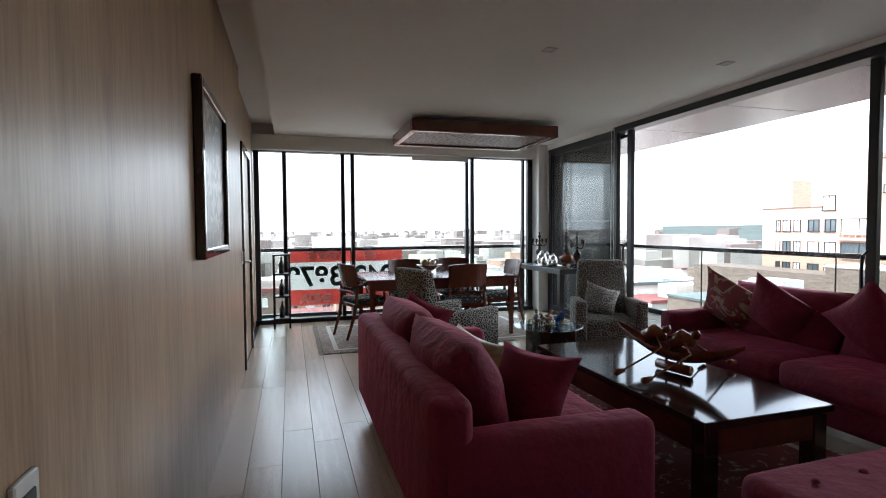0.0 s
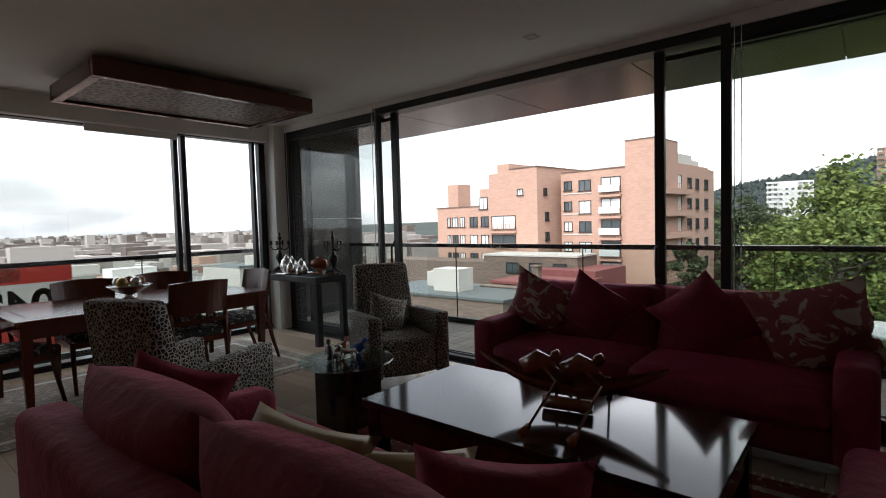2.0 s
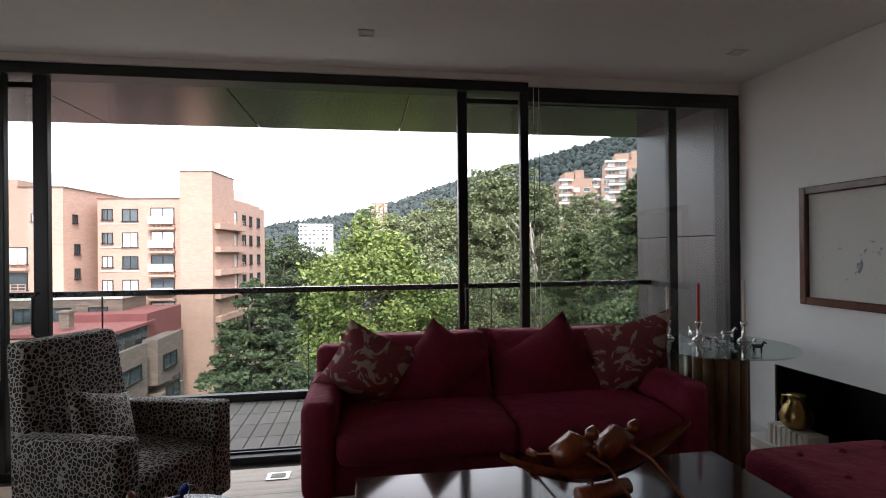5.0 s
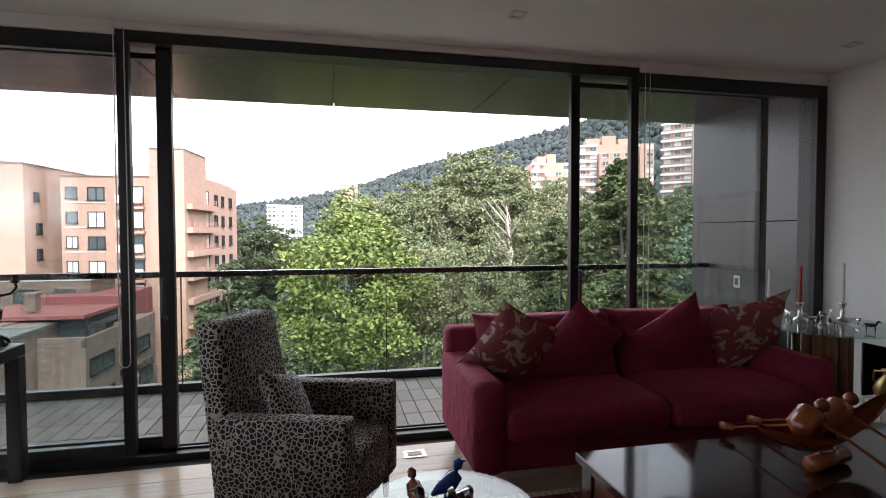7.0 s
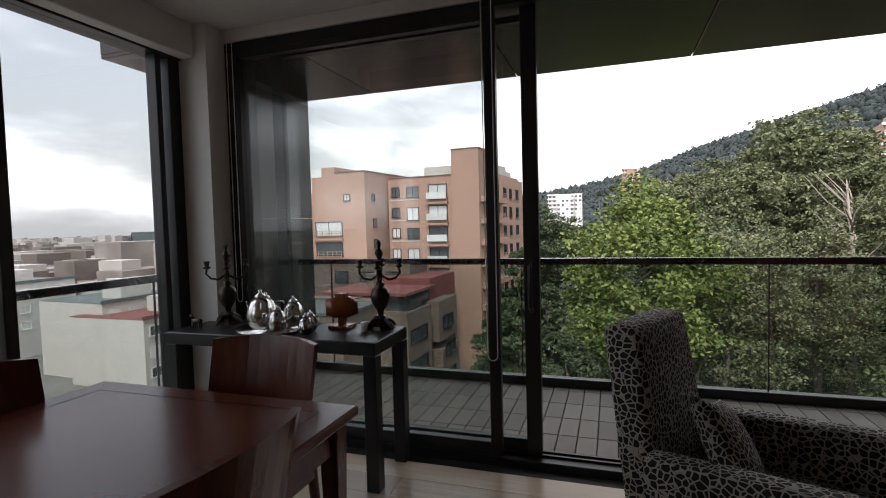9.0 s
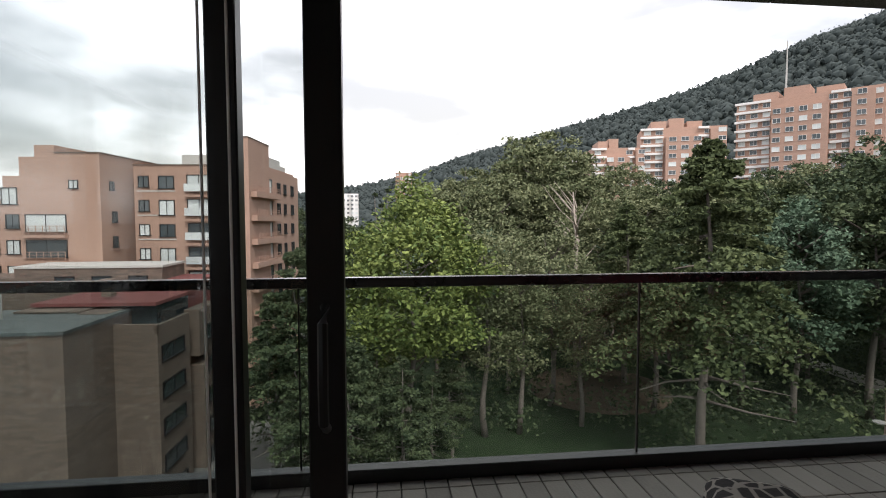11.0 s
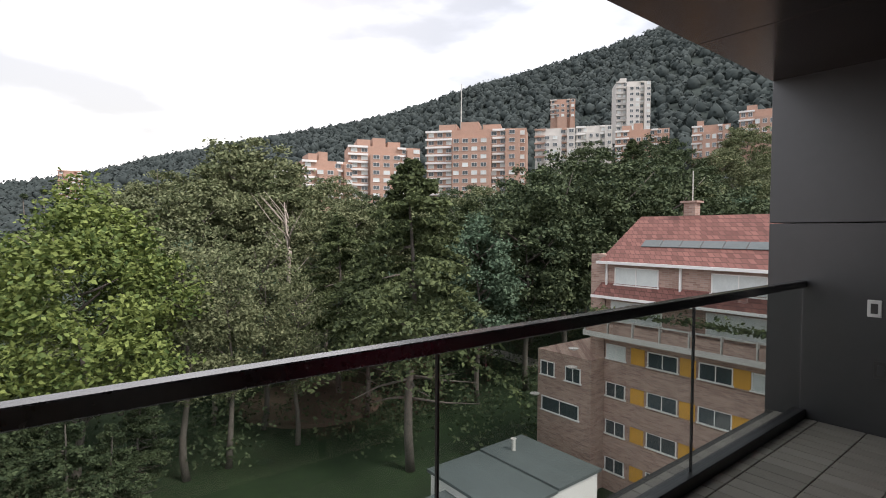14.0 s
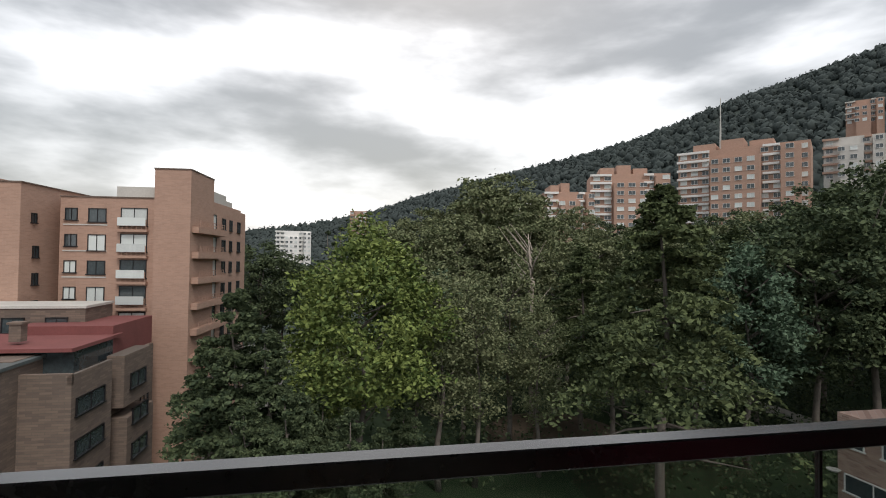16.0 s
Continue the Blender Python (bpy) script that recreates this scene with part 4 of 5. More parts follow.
# ---- more materials ----
def patterned(name, dark, light, kind, scale, edge, rough=0.85):
    """A woven pattern: cells parted by lines, or blotches on a ground."""
    m = mat(name, dark, rough, vary=0.2, scale=8, bump=0.15, bump_scale=150)
    n, l = m.node_tree.nodes, m.node_tree.links
    tc = n.new("ShaderNodeTexCoord")
    if kind == "cells":
        v = n.new("ShaderNodeTexVoronoi")
        v.feature = "DISTANCE_TO_EDGE"
        v.inputs["Scale"].default_value = scale
        out = v.outputs["Distance"]
    else:
        v = n.new("ShaderNodeTexNoise")
        v.inputs["Scale"].default_value, v.inputs["Detail"].default_value, v.inputs["Distortion"].default_value = scale, 2.0, 1.6
        out = v.outputs["Fac"]
    l.new(tc.outputs["Object"], v.inputs["Vector"])
    r = n.new("ShaderNodeValToRGB")
    r.color_ramp.elements[0].position, r.color_ramp.elements[1].position = edge, edge + 0.05
    a, b = (light, dark) if kind == "cells" else (dark, light)
    r.color_ramp.elements[0].color, r.color_ramp.elements[1].color = (*a, 1), (*b, 1)
    l.new(out, r.inputs["Fac"])
    l.new(r.outputs["Color"], n["Principled BSDF"].inputs["Base Color"])
    return m


M.update(
    leopard=patterned("spotted_fabric", (0.007, 0.006, 0.006), (0.38, 0.355, 0.31), "cells", 46, 0.07),
    damask=patterned("red_and_cream_damask", (0.26, 0.06, 0.07), (0.50, 0.40, 0.32), "blotch", 9, 0.53),
    rugred=patterned("red_persian_rug", (0.15, 0.02, 0.018), (0.30, 0.20, 0.13), "blotch", 11, 0.6, 0.95),
    ruggrey=patterned("grey_beige_rug", (0.27, 0.22, 0.19), (0.42, 0.37, 0.32), "blotch", 14, 0.52, 0.95),
    carved=patterned("carved_wood_lattice", (0.045, 0.016, 0.013), (0.26, 0.19, 0.16), "cells", 16, 0.13, 0.5),
    seatcloth=patterned("black_and_cream_seat", (0.03, 0.03, 0.03), (0.5, 0.47, 0.42), "blotch", 12, 0.55),
    gold=mat("gold_satin", (0.30, 0.22, 0.10), 0.4, vary=0.2, scale=5),
    silver=mat("silver", (0.75, 0.74, 0.72), 0.16, 1.0, vary=0.1, scale=14),
    bronze=mat("dark_bronze", (0.05, 0.04, 0.032), 0.35, 0.7, vary=0.3, scale=14),
    brass=mat("old_brass", (0.42, 0.29, 0.12), 0.3, 1.0, vary=0.25, scale=9),
    amber=mat("amber_wood", (0.23, 0.06, 0.02), 0.25, vary=0.3, scale=5, stretch=(4, 1, 1)),
    column=mat("striped_wood_column", (0.16, 0.075, 0.03), 0.35, vary=0.5, scale=3, stretch=(6, 6, 0.3)),
    tableglass=glass_mat("green_table_glass", (0.80, 0.90, 0.87), 0.09),
    wax=mat("white_candle_wax", (0.75, 0.71, 0.64), 0.5, vary=0.04),
    redwax=mat("red_candle_wax", (0.5, 0.03, 0.04), 0.5, vary=0.04),
    stonefig=mat("green_glazed_stone", (0.06, 0.09, 0.08), 0.35, color2=(0.16, 0.21, 0.19), scale=9, bump=0.3, bump_scale=20),
    blueglaze=mat("blue_glaze", (0.02, 0.06, 0.25), 0.15, vary=0.3, scale=20),
    paper=mat("drawing_paper", (0.62, 0.61, 0.56), 0.8, vary=0.06, scale=4),
    paint_art=patterned("old_oil_painting", (0.13, 0.10, 0.07), (0.36, 0.30, 0.22), "blotch", 6, 0.5, 0.35),
    sooty=mat("black_firebox", (0.012, 0.012, 0.012), 0.9, vary=0.3, scale=6),
    slab=mat("dark_slate", (0.06, 0.058, 0.055), 0.6, vary=0.2, scale=5),
)
for node in M["velvet"].node_tree.nodes:
    if node.type == "BUMP":
        node.inputs["Distance"].default_value = 0.035
vb = M["velvet"].node_tree.nodes["Principled BSDF"]
vb.inputs["Sheen Weight"].default_value, vb.inputs["Sheen Roughness"].default_value = 0.4, 0.35
vb.inputs["Sheen Tint"].default_value = (0.85, 0.12, 0.25, 1)


def pillow(w, d, t, pinch=0.12, n=12):
    """A stuffed square with drawn-out corners, lying flat around its middle."""
    bm = bmesh.new()
    ids = {}
    for s in (1, -1):
        for i in range(n + 1):
            for j in range(n + 1):
                u, v = 2 * i / n - 1, 2 * j / n - 1
                rim = i in (0, n) or j in (0, n)
                if rim and s < 0:
                    ids[s, i, j] = ids[1, i, j]
                    continue
                z = s * t / 2 * ((1 - u * u) * (1 - v * v)) ** 0.42 * (1 + 0.1 * noise.noise((u * 2.2 + w * 9, v * 2.2, s)))
                ids[s, i, j] = bm.verts.new((u * w / 2 * (1 - pinch * (1 - v * v)), v * d / 2 * (1 - pinch * (1 - u * u)), z))
        for i in range(n):
            for j in range(n):
                f = [ids[s, i, j], ids[s, i + 1, j], ids[s, i + 1, j + 1], ids[s, i, j + 1]]
                bm.faces.new(f if s > 0 else f[::-1])
    return bm


def soft_box(x0, y0, z0, x1, y1, z1, r=0.05, bulge=0.02):
    """An upholstered block: rounded edges and faces that swell a little."""
    bm = bmesh.new()
    add_box(bm, x0, y0, z0, x1, y1, z1)
    bmesh.ops.bevel(bm, geom=bm.edges[:], offset=r, segments=4, affect="EDGES", profile=0.5)
    c, h = Vector(((x0 + x1) / 2, (y0 + y1) / 2, (z0 + z1) / 2)), Vector((abs(x1 - x0) / 2, abs(y1 - y0) / 2, abs(z1 - z0) / 2))
    bmesh.ops.subdivide_edges(bm, edges=[e for e in bm.edges if e.calc_length() > 0.12], cuts=4, use_grid_fill=True)
    for v in bm.verts:
        q = Vector(((v.co.x - c.x) / h.x, (v.co.y - c.y) / h.y, (v.co.z - c.z) / h.z))
        k = [max(0, 1 - a * a) for a in q]
        v.co.x += q.x * bulge * (k[1] * k[2]) ** 0.5
        v.co.y += q.y * bulge * (k[0] * k[2]) ** 0.5
        v.co.z += q.z * bulge * (k[0] * k[1]) ** 0.5 + 0.006 * noise.noise(v.co * 5)
    return bm


def cushion(label, at, rx, ry, rz, w, t, material, d=None):
    c = part("throw_cushion", pillow(w, d or w, t), material, smooth=True)
    c.matrix_basis = Matrix.Translation(at) @ Euler((radians(rx), radians(ry), radians(rz)), "XYZ").to_matrix().to_4x4()
    return tagged(c, label, "cushion", group="throw cushions")


def sofa(label, at, rz, length, depth=0.88, back=0.76, arm=0.60, cushions=2):
    """A sofa whose back lies along y at x = 0 and whose seat looks towards +x."""
    s = thing("sofa", label, "sofa", at, rz)
    part("base", soft_box(0.04, 0.1, 0.12, depth - 0.04, length - 0.1, 0.30, 0.03, 0.005), "velvet", s, smooth=True)
    part("backrest", soft_box(0.0, 0.02, 0.13, 0.17, length - 0.02, back, 0.045, 0.008), "velvet", s, smooth=True)
    for y0, y1 in ((0.0, 0.17), (length - 0.17, length)):
        part("arm", soft_box(0.05, y0, 0.12, depth, y1, arm, 0.05, 0.006), "velvet", s, smooth=True)
    w = (length - 0.36) / cushions
    for i in range(cushions):
        part("seat_cushion", soft_box(0.18, 0.18 + w * i + 0.005, 0.29, depth + 0.02, 0.18 + w * (i + 1) - 0.005, 0.46, 0.05, 0.025), "velvet", s, smooth=True)
        bm = pillow(0.48, w * 1.02, 0.33, 0.04)
        b = part("back_cushion", bm, "velvet", s, smooth=True)
        b.matrix_basis = pose(0.28, 0.18 + w * (i + 0.5), 0.64, 0, 70, 0)
    for x in (0.1, depth - 0.1):
        for y in (0.1, length - 0.1):
            part("leg", lathe([(0.018, 0.0), (0.03, 0.13)], 10, (x, y, 0)), "darkwood", s)
    return s


# ---- floor coverings ----
def rug(name, label, x0, y0, x1, y1, material, border):
    r = thing(name, label, "rug")
    part("rug_body", box(x0, y0, 0.001, x1, y1, 0.013, 0.004), material, r)
    part("border", boxes([(x0 + 0.12, y0 + 0.12, 0.0132, x1 - 0.12, y0 + 0.17, 0.0145), (x0 + 0.12, y1 - 0.17, 0.0132, x1 - 0.12, y1 - 0.12, 0.0145), (x0 + 0.12, y0 + 0.17, 0.0132, x0 + 0.17, y1 - 0.17, 0.0145), (x1 - 0.17, y0 + 0.17, 0.0132, x1 - 0.12, y1 - 0.17, 0.0145)]), border, r)
    part("fringe", boxes([(x0 - 0.05, y0 + 0.04 * i, 0.001, x0, y0 + 0.04 * i + 0.012, 0.006) for i in range(int((y1 - y0) / 0.04))] + [(x1, y0 + 0.04 * i, 0.001, x1 + 0.05, y0 + 0.04 * i + 0.012, 0.006) for i in range(int((y1 - y0) / 0.04))]), "paper", r)
rug("dining_rug", "grey-beige woven rug below the dining table", -3.65, 4.68, -0.84, 6.36, "ruggrey", "paper")
rug("living_rug", "dark red Persian rug below the coffee table", -2.95, 0.55, -0.95, 3.15, "rugred", "ruggrey")

# ---- living area ----
sofa("wine red velvet sofa with its back to the walkway", (-3.505, 0.88, 0), 0, 2.07, 0.95, 0.715, 0.565)
sofa("wine red velvet sofa standing before the glass wall", (-0.05, 2.85, 0), 180, 2.26, 0.88, 0.77, 0.615)
cushion("plain wine red cushion on the sofa", (-2.95, 1.28, 0.57), 0, -62, 25, 0.45, 0.16, "velvet")
cushion("gold satin cushion lying on the sofa seat", (-3.06, 2.0, 0.53), 8, -42, 10, 0.5, 0.16, "gold")
cushion("gold satin cushion lying on the sofa seat", (-2.90, 1.64, 0.51), 0, -35, 35, 0.44, 0.14, "gold")
cushion("plain wine red cushion on the sofa", (-3.10, 2.66, 0.63), 40, -66, 0, 0.42, 0.15, "velvet")
for y, turn, material, label, w in ((2.5, 28, "damask", "red and cream damask cushion with a raised corner", 0.5), (2.08, 35, "velvet", "plain wine red cushion on the sofa", 0.47), (1.4, -38, "velvet", "plain wine red cushion on the sofa", 0.5), (0.86, -14, "damask", "red and cream flowered cushion on the sofa", 0.58)):
    c = part("throw_cushion", pillow(w, w, 0.17), material, smooth=True)
    c.matrix_basis = Matrix.Translation((-0.52, y, 0.70)) @ pose(0, 0, 0, 0, 66, 0) @ pose(0, 0, 0, 0, 0, turn)
    tagged(c, label, "cushion", group="throw cushions")

ct = thing("coffee_table", "long low coffee table in dark polished wood", "table", (-2.235, 0.98, 0))
part("tabletop", box(0, 0, 0.43, 0.775, 1.587, 0.468, 0.004), "darkwood", ct)
part("apron", boxes([(0.03, 0.03, 0.30, 0.06, 1.557, 0.43), (0.715, 0.03, 0.30, 0.745, 1.557, 0.43), (0.06, 0.03, 0.30, 0.715, 0.06, 0.43), (0.06, 1.527, 0.30, 0.715, 1.557, 0.43)]), "redwood", ct)
for x in (0.02, 0.675):
    for y in (0.02, 1.487):
        part("leg", box(x, y, 0.0145, x + 0.08, y + 0.08, 0.43, 0.004), "darkwood", ct)

otto = thing("ottoman", "low wine red velvet bench with a tufted top", "ottoman", (-2.35, -0.1, 0))
part("seat", soft_box(0, 0, 0.12, 1.05, 0.8, 0.40, 0.05, 0.02), "velvet", otto, smooth=True)
for i in range(4):
    for j in range(3):
        part("button", lathe([(0.016, 0.415), (0.012, 0.425), (0.004, 0.43)], 10, (0.17 + 0.24 * i, 0.17 + 0.23 * j, 0)), "velvet", otto)
for x in (0.06, 0.99):
    for y in (0.06, 0.74):
        part("leg", lathe([(0.018, 0), (0.028, 0.13)], 10, (x, y, 0)), "darkwood", otto)


def armchair(label, at, rz):
    """An upholstered chair that looks towards -y."""
    c = thing("armchair", label, "chair", at, rz, group="spotted armchairs")
    bm = bmesh.new()
    v = add_box(bm, -0.29, 0.16, 0.14, 0.29, 0.29, 0.98)
    for p in v:
        if p.co.z > 0.5:
            p.co.y += 0.13
            p.co.x *= 0.82
    bmesh.ops.bevel(bm, geom=bm.edges[:], offset=0.03, segments=3, affect="EDGES", profile=0.5)
    part("backrest", bm, "leopard", c, smooth=True)
    for x in (-0.335, 0.225):
        bm = bmesh.new()
        v = add_box(bm, x, -0.36, 0.14, x + 0.11, 0.24, 0.62)
        for p in v:
            if p.co.z > 0.5 and p.co.y > 0:
                p.co.z -= 0.03
        bmesh.ops.bevel(bm, geom=bm.edges[:], offset=0.018, segments=2, affect="EDGES", profile=0.5)
        part("arm", bm, "leopard", c, smooth=True)
    part("seat", soft_box(-0.225, -0.35, 0.15, 0.225, 0.18, 0.43, 0.03, 0.015), "leopard", c, smooth=True)
    for x in (-0.285, 0.285):
        for y in (-0.31, 0.22):
            part("leg", lathe([(0.014, 0), (0.024, 0.15)], 8, (x, y, 0)), "darkwood", c)
    return c


armchair("armchair in dark spotted fabric beside the glass wall", (-0.885, 3.69, 0), -25)
armchair("armchair in dark spotted fabric beside the dining table", (-2.60, 3.68, 0), 108)
cushion("small spotted cushion on the armchair", (-0.90, 3.76, 0.57), 60, 18, -25, 0.36, 0.13, "leopard")

# round side table with small figures
st = thing("side_table", "round glass side table on slanted dark wood boards", "table", (-1.81, 3.19, 0))
pane("glass_top", lathe([(0.295, 0.468), (0.30, 0.474), (0.295, 0.48)], 40), "tableglass", st)
for a in (0, 90):
    b = part("leg", box(-0.15, -0.045, 0.0, 0.15, 0.045, 0.467, 0.004), "darkwood", st)
    b.matrix_basis = pose(0.10 * math.cos(radians(a * 2)), 0.0, 0, 0, 0, a)


def animal(label, at, rz, s, material):
    """A small animal figure, one body."""
    bm = bmesh.new()
    tube(bm, [(-0.5 * s, 0, 0.55 * s), (-0.42 * s, 0, 0.6 * s), (0, 0, 0.56 * s), (0.35 * s, 0, 0.62 * s), (0.5 * s, 0, 0.68 * s)], [0.05 * s, 0.17 * s, 0.19 * s, 0.17 * s, 0.07 * s], 10)
    tube(bm, [(0.38 * s, 0, 0.66 * s), (0.55 * s, 0, 0.95 * s), (0.6 * s, 0, 1.0 * s)], [0.13 * s, 0.09 * s, 0.08 * s], 9)
    tube(bm, [(0.52 * s, 0, 1.02 * s), (0.66 * s, 0, 0.98 * s), (0.82 * s, 0, 0.88 * s)], [0.08 * s, 0.09 * s, 0.04 * s], 9)
    for x, y in ((-0.35, 0.1), (-0.3, -0.1), (0.32, 0.1), (0.38, -0.1)):
        tube(bm, [(x * s, y * s, 0.5 * s), (x * s, y * s, 0)], [0.07 * s, 0.035 * s], 7)
    tube(bm, [(-0.48 * s, 0, 0.6 * s), (-0.62 * s, 0, 0.45 * s), (-0.62 * s, 0, 0.2 * s)], [0.04 * s, 0.03 * s, 0.01 * s], 6)
    o = part("animal_figure", bm, material, smooth=True)
    o.matrix_basis = pose(*at, 0, 0, rz)
    return tagged(o, label, "figurine", group="small figures")


def bird(label, at, rz, s, material):
    bm = bmesh.new()
    tube(bm, [(-0.6 * s, 0, 0.3 * s), (-0.3 * s, 0, 0.38 * s), (0, 0, 0.4 * s), (0.25 * s, 0, 0.55 * s), (0.3 * s, 0, 0.72 * s), (0.34 * s, 0, 0.86 * s), (0.36 * s, 0, 0.95 * s)], [0.05 * s, 0.16 * s, 0.24 * s, 0.2 * s, 0.12 * s, 0.13 * s, 0.04 * s], 10)
    tube(bm, [(0.42 * s, 0, 0.84 * s), (0.62 * s, 0, 0.8 * s)], [0.05 * s, 0.01 * s], 7)
    tube(bm, [(0, 0, 0.25 * s), (0, 0, 0)], [0.1 * s, 0.16 * s], 9)
    o = part("bird_figure", bm, material, smooth=True)
    o.matrix_basis = pose(*at, 0, 0, rz)
    return tagged(o, label, "figurine", group="small figures")


bird("small dark bird figure on the side table", (-1.89, 3.26, 0.481), 60, 0.13, "bronze")
bird("small brown bird figure on the side table", (-1.76, 3.29, 0.481), 10, 0.12, "amber")
bird("blue glazed bird figure on the side table", (-1.73, 3.17, 0.481), -60, 0.13, "blueglaze")
animal("silver horse figure on the side table", (-1.83, 3.15, 0.481), 130, 0.10, "silver")
animal("small dark horse figure on the side table", (-1.93, 3.14, 0.481), 30, 0.09, "bronze")

# carved boat with two rowers
boat = bmesh.new()
L = 0.42
for k in range(18):
    u = 2 * k / 17 - 1
    w, z = 0.055 * (1 - u * u) ** 0.6 + 0.004, 0.10 + 0.10 * u * u
    for s in (-1, 1):
        boat.verts.new((u * L, s * w, z + 0.01))
    boat.verts.new((u * L, 0, z - 0.05 * (1 - u * u) - 0.01))
boat.verts.ensure_lookup_table()
for k in range(17):
    a, b = 3 * k, 3 * k + 3
    for i, j in ((0, 2), (2, 1)):
        boat.faces.new([boat.verts[q] for q in (a + i, b + i, b + j, a + j)])
bmesh.ops.solidify(boat, geom=boat.faces[:], thickness=0.008)
tube(boat, [(-0.05, 0, 0.0), (-0.05, 0, 0.06)], 0.008, 8)
tube(boat, [(0.05, 0, 0.0), (0.05, 0, 0.06)], 0.008, 8)
for x in (-0.13, 0.06):
    tube(boat, [(x - 0.06, 0, 0.09), (x - 0.05, 0, 0.16), (x, 0, 0.19), (x + 0.05, 0, 0.175), (x + 0.075, 0, 0.16)], [0.03, 0.05, 0.05, 0.035, 0.015], 12)
    tube(boat, [(x + 0.06, 0, 0.2), (x + 0.075, 0, 0.215), (x + 0.09, 0, 0.22), (x + 0.105, 0, 0.215)], [0.012, 0.026, 0.028, 0.012], 12)
    for s in (-1, 1):
        tube(boat, [(x + 0.03, s * 0.03, 0.17), (x + 0.1, s * 0.07, 0.12), (x + 0.06, s * 0.36, 0.012)], [0.009, 0.006, 0.006], 7)
        tube(boat, [(x + 0.06, s * 0.34, 0.016), (x + 0.055, s * 0.40, 0.008)], [0.014, 0.02], 7)
tube(boat, [(-0.11, 0, 0.003), (0.11, 0, 0.003)], [0.03, 0.03], 10)
o = part("rowing_sculpture", boat, "amber", smooth=True)
o.matrix_basis = pose(-1.80, 1.67, 0.4985, 0, 0, -78)
tagged(o, "carved dark wood boat sculpture with oars on the coffee table", "sculpture")

# corner: round glass table with candles and silver
rt = thing("round_glass_table", "round glass table on a fluted wooden column", "table", (-0.52, 0.25, 0))
pane("glass_top", lathe([(0.465, 0.74), (0.47, 0.746), (0.465, 0.752)], 48), "tableglass", rt)
part("core", lathe([(0.15, 0), (0.15, 0.739)], 20), "column", rt)
for k in range(14):
    a = 2 * math.pi * k / 14
    part("flute", tube(bmesh.new(), [(0.155 * math.cos(a), 0.155 * math.sin(a), 0), (0.155 * math.cos(a), 0.155 * math.sin(a), 0.739)], 0.037, 10), "column", rt, smooth=True)


def candlestick(label, at, h, wax):
    c = thing("candlestick", label, "candlestick", at, group="candlesticks")
    part("holder", lathe([(0.045, 0), (0.04, 0.012), (0.012, 0.03), (0.018, 0.07), (0.01, 0.09), (0.024, 0.12), (0.022, 0.13)], 16), "silver", c, smooth=True)
    part("candle", lathe([(0.011, 0.13), (0.010, h), (0.003, h + 0.012)], 12), wax, c)


candlestick("silver candlestick with a tall white candle", (-0.285, 0.44, 0.753), 0.355, "wax")
candlestick("silver candlestick with a tall red candle", (-0.39, 0.28, 0.753), 0.38, "redwax")
candlestick("silver candlestick with a tall white candle", (-0.48, 0.01, 0.753), 0.405, "wax")
for k, (dx, dy) in enumerate(((0.18, 0.22), (0.02, 0.05), (-0.18, 0.1), (-0.1, -0.2), (-0.3, -0.05), (0.12, -0.18), (-0.22, 0.25), (0.25, 0.0))):
    animal("small silver animal figure on the glass table", (-0.52 + dx, 0.25 + dy, 0.753), 50 * k, 0.055 + 0.012 * (k % 3), "silver" if k != 4 else "bronze")

# fireplace
setting("fireplace", boxes([(-2.3, -0.92, 0.07, -0.34, -0.90, 0.55), (-2.3, -0.90, 0.062, -0.34, -0.355, 0.072), (-2.3, -0.90, 0.545, -0.34, -0.355, 0.555), (-0.352, -0.9, 0.072, -0.342, -0.355, 0.545), (-2.3, -0.9, 0.072, -2.29, -0.355, 0.545)]), "sooty", "black recessed fireplace slot", "fireplace")
setting("hearth", box(-2.6, -0.345, 0.0, -0.28, -0.15, 0.06, 0.004), "concrete", "low pale stone hearth step", "hearth")
logs = tagged(part("fireplace_stones", lathe([(0.22, 0.073), (0.2, 0.12), (0.1, 0.15)], 14, (-1.4, -0.66, 0)), "slab"), "dark stones heaped in the fireplace", "stones")
jug = thing("brass_jug", "round brass jug with a handle", "jug", (-0.62, -0.25, 0.2))
rib = thing("ribbed_block", "ribbed cream stone block on the hearth", "block", (-0.62, -0.25, 0.06))
for i in range(8):
    part("rib", box(-0.16 + 0.04 * i, -0.08, 0, -0.125 + 0.04 * i, 0.08, 0.14, 0.006), "wax", rib)
part("body", lathe([(0.05, 0), (0.085, 0.03), (0.1, 0.08), (0.075, 0.14), (0.045, 0.18), (0.05, 0.21), (0.056, 0.22)], 20), "brass", jug, smooth=True)
part("handle", tube(bmesh.new(), [(0.05, 0, 0.2), (0.11, 0, 0.19), (0.12, 0, 0.12), (0.09, 0, 0.08)], 0.008, 8), "brass", jug)

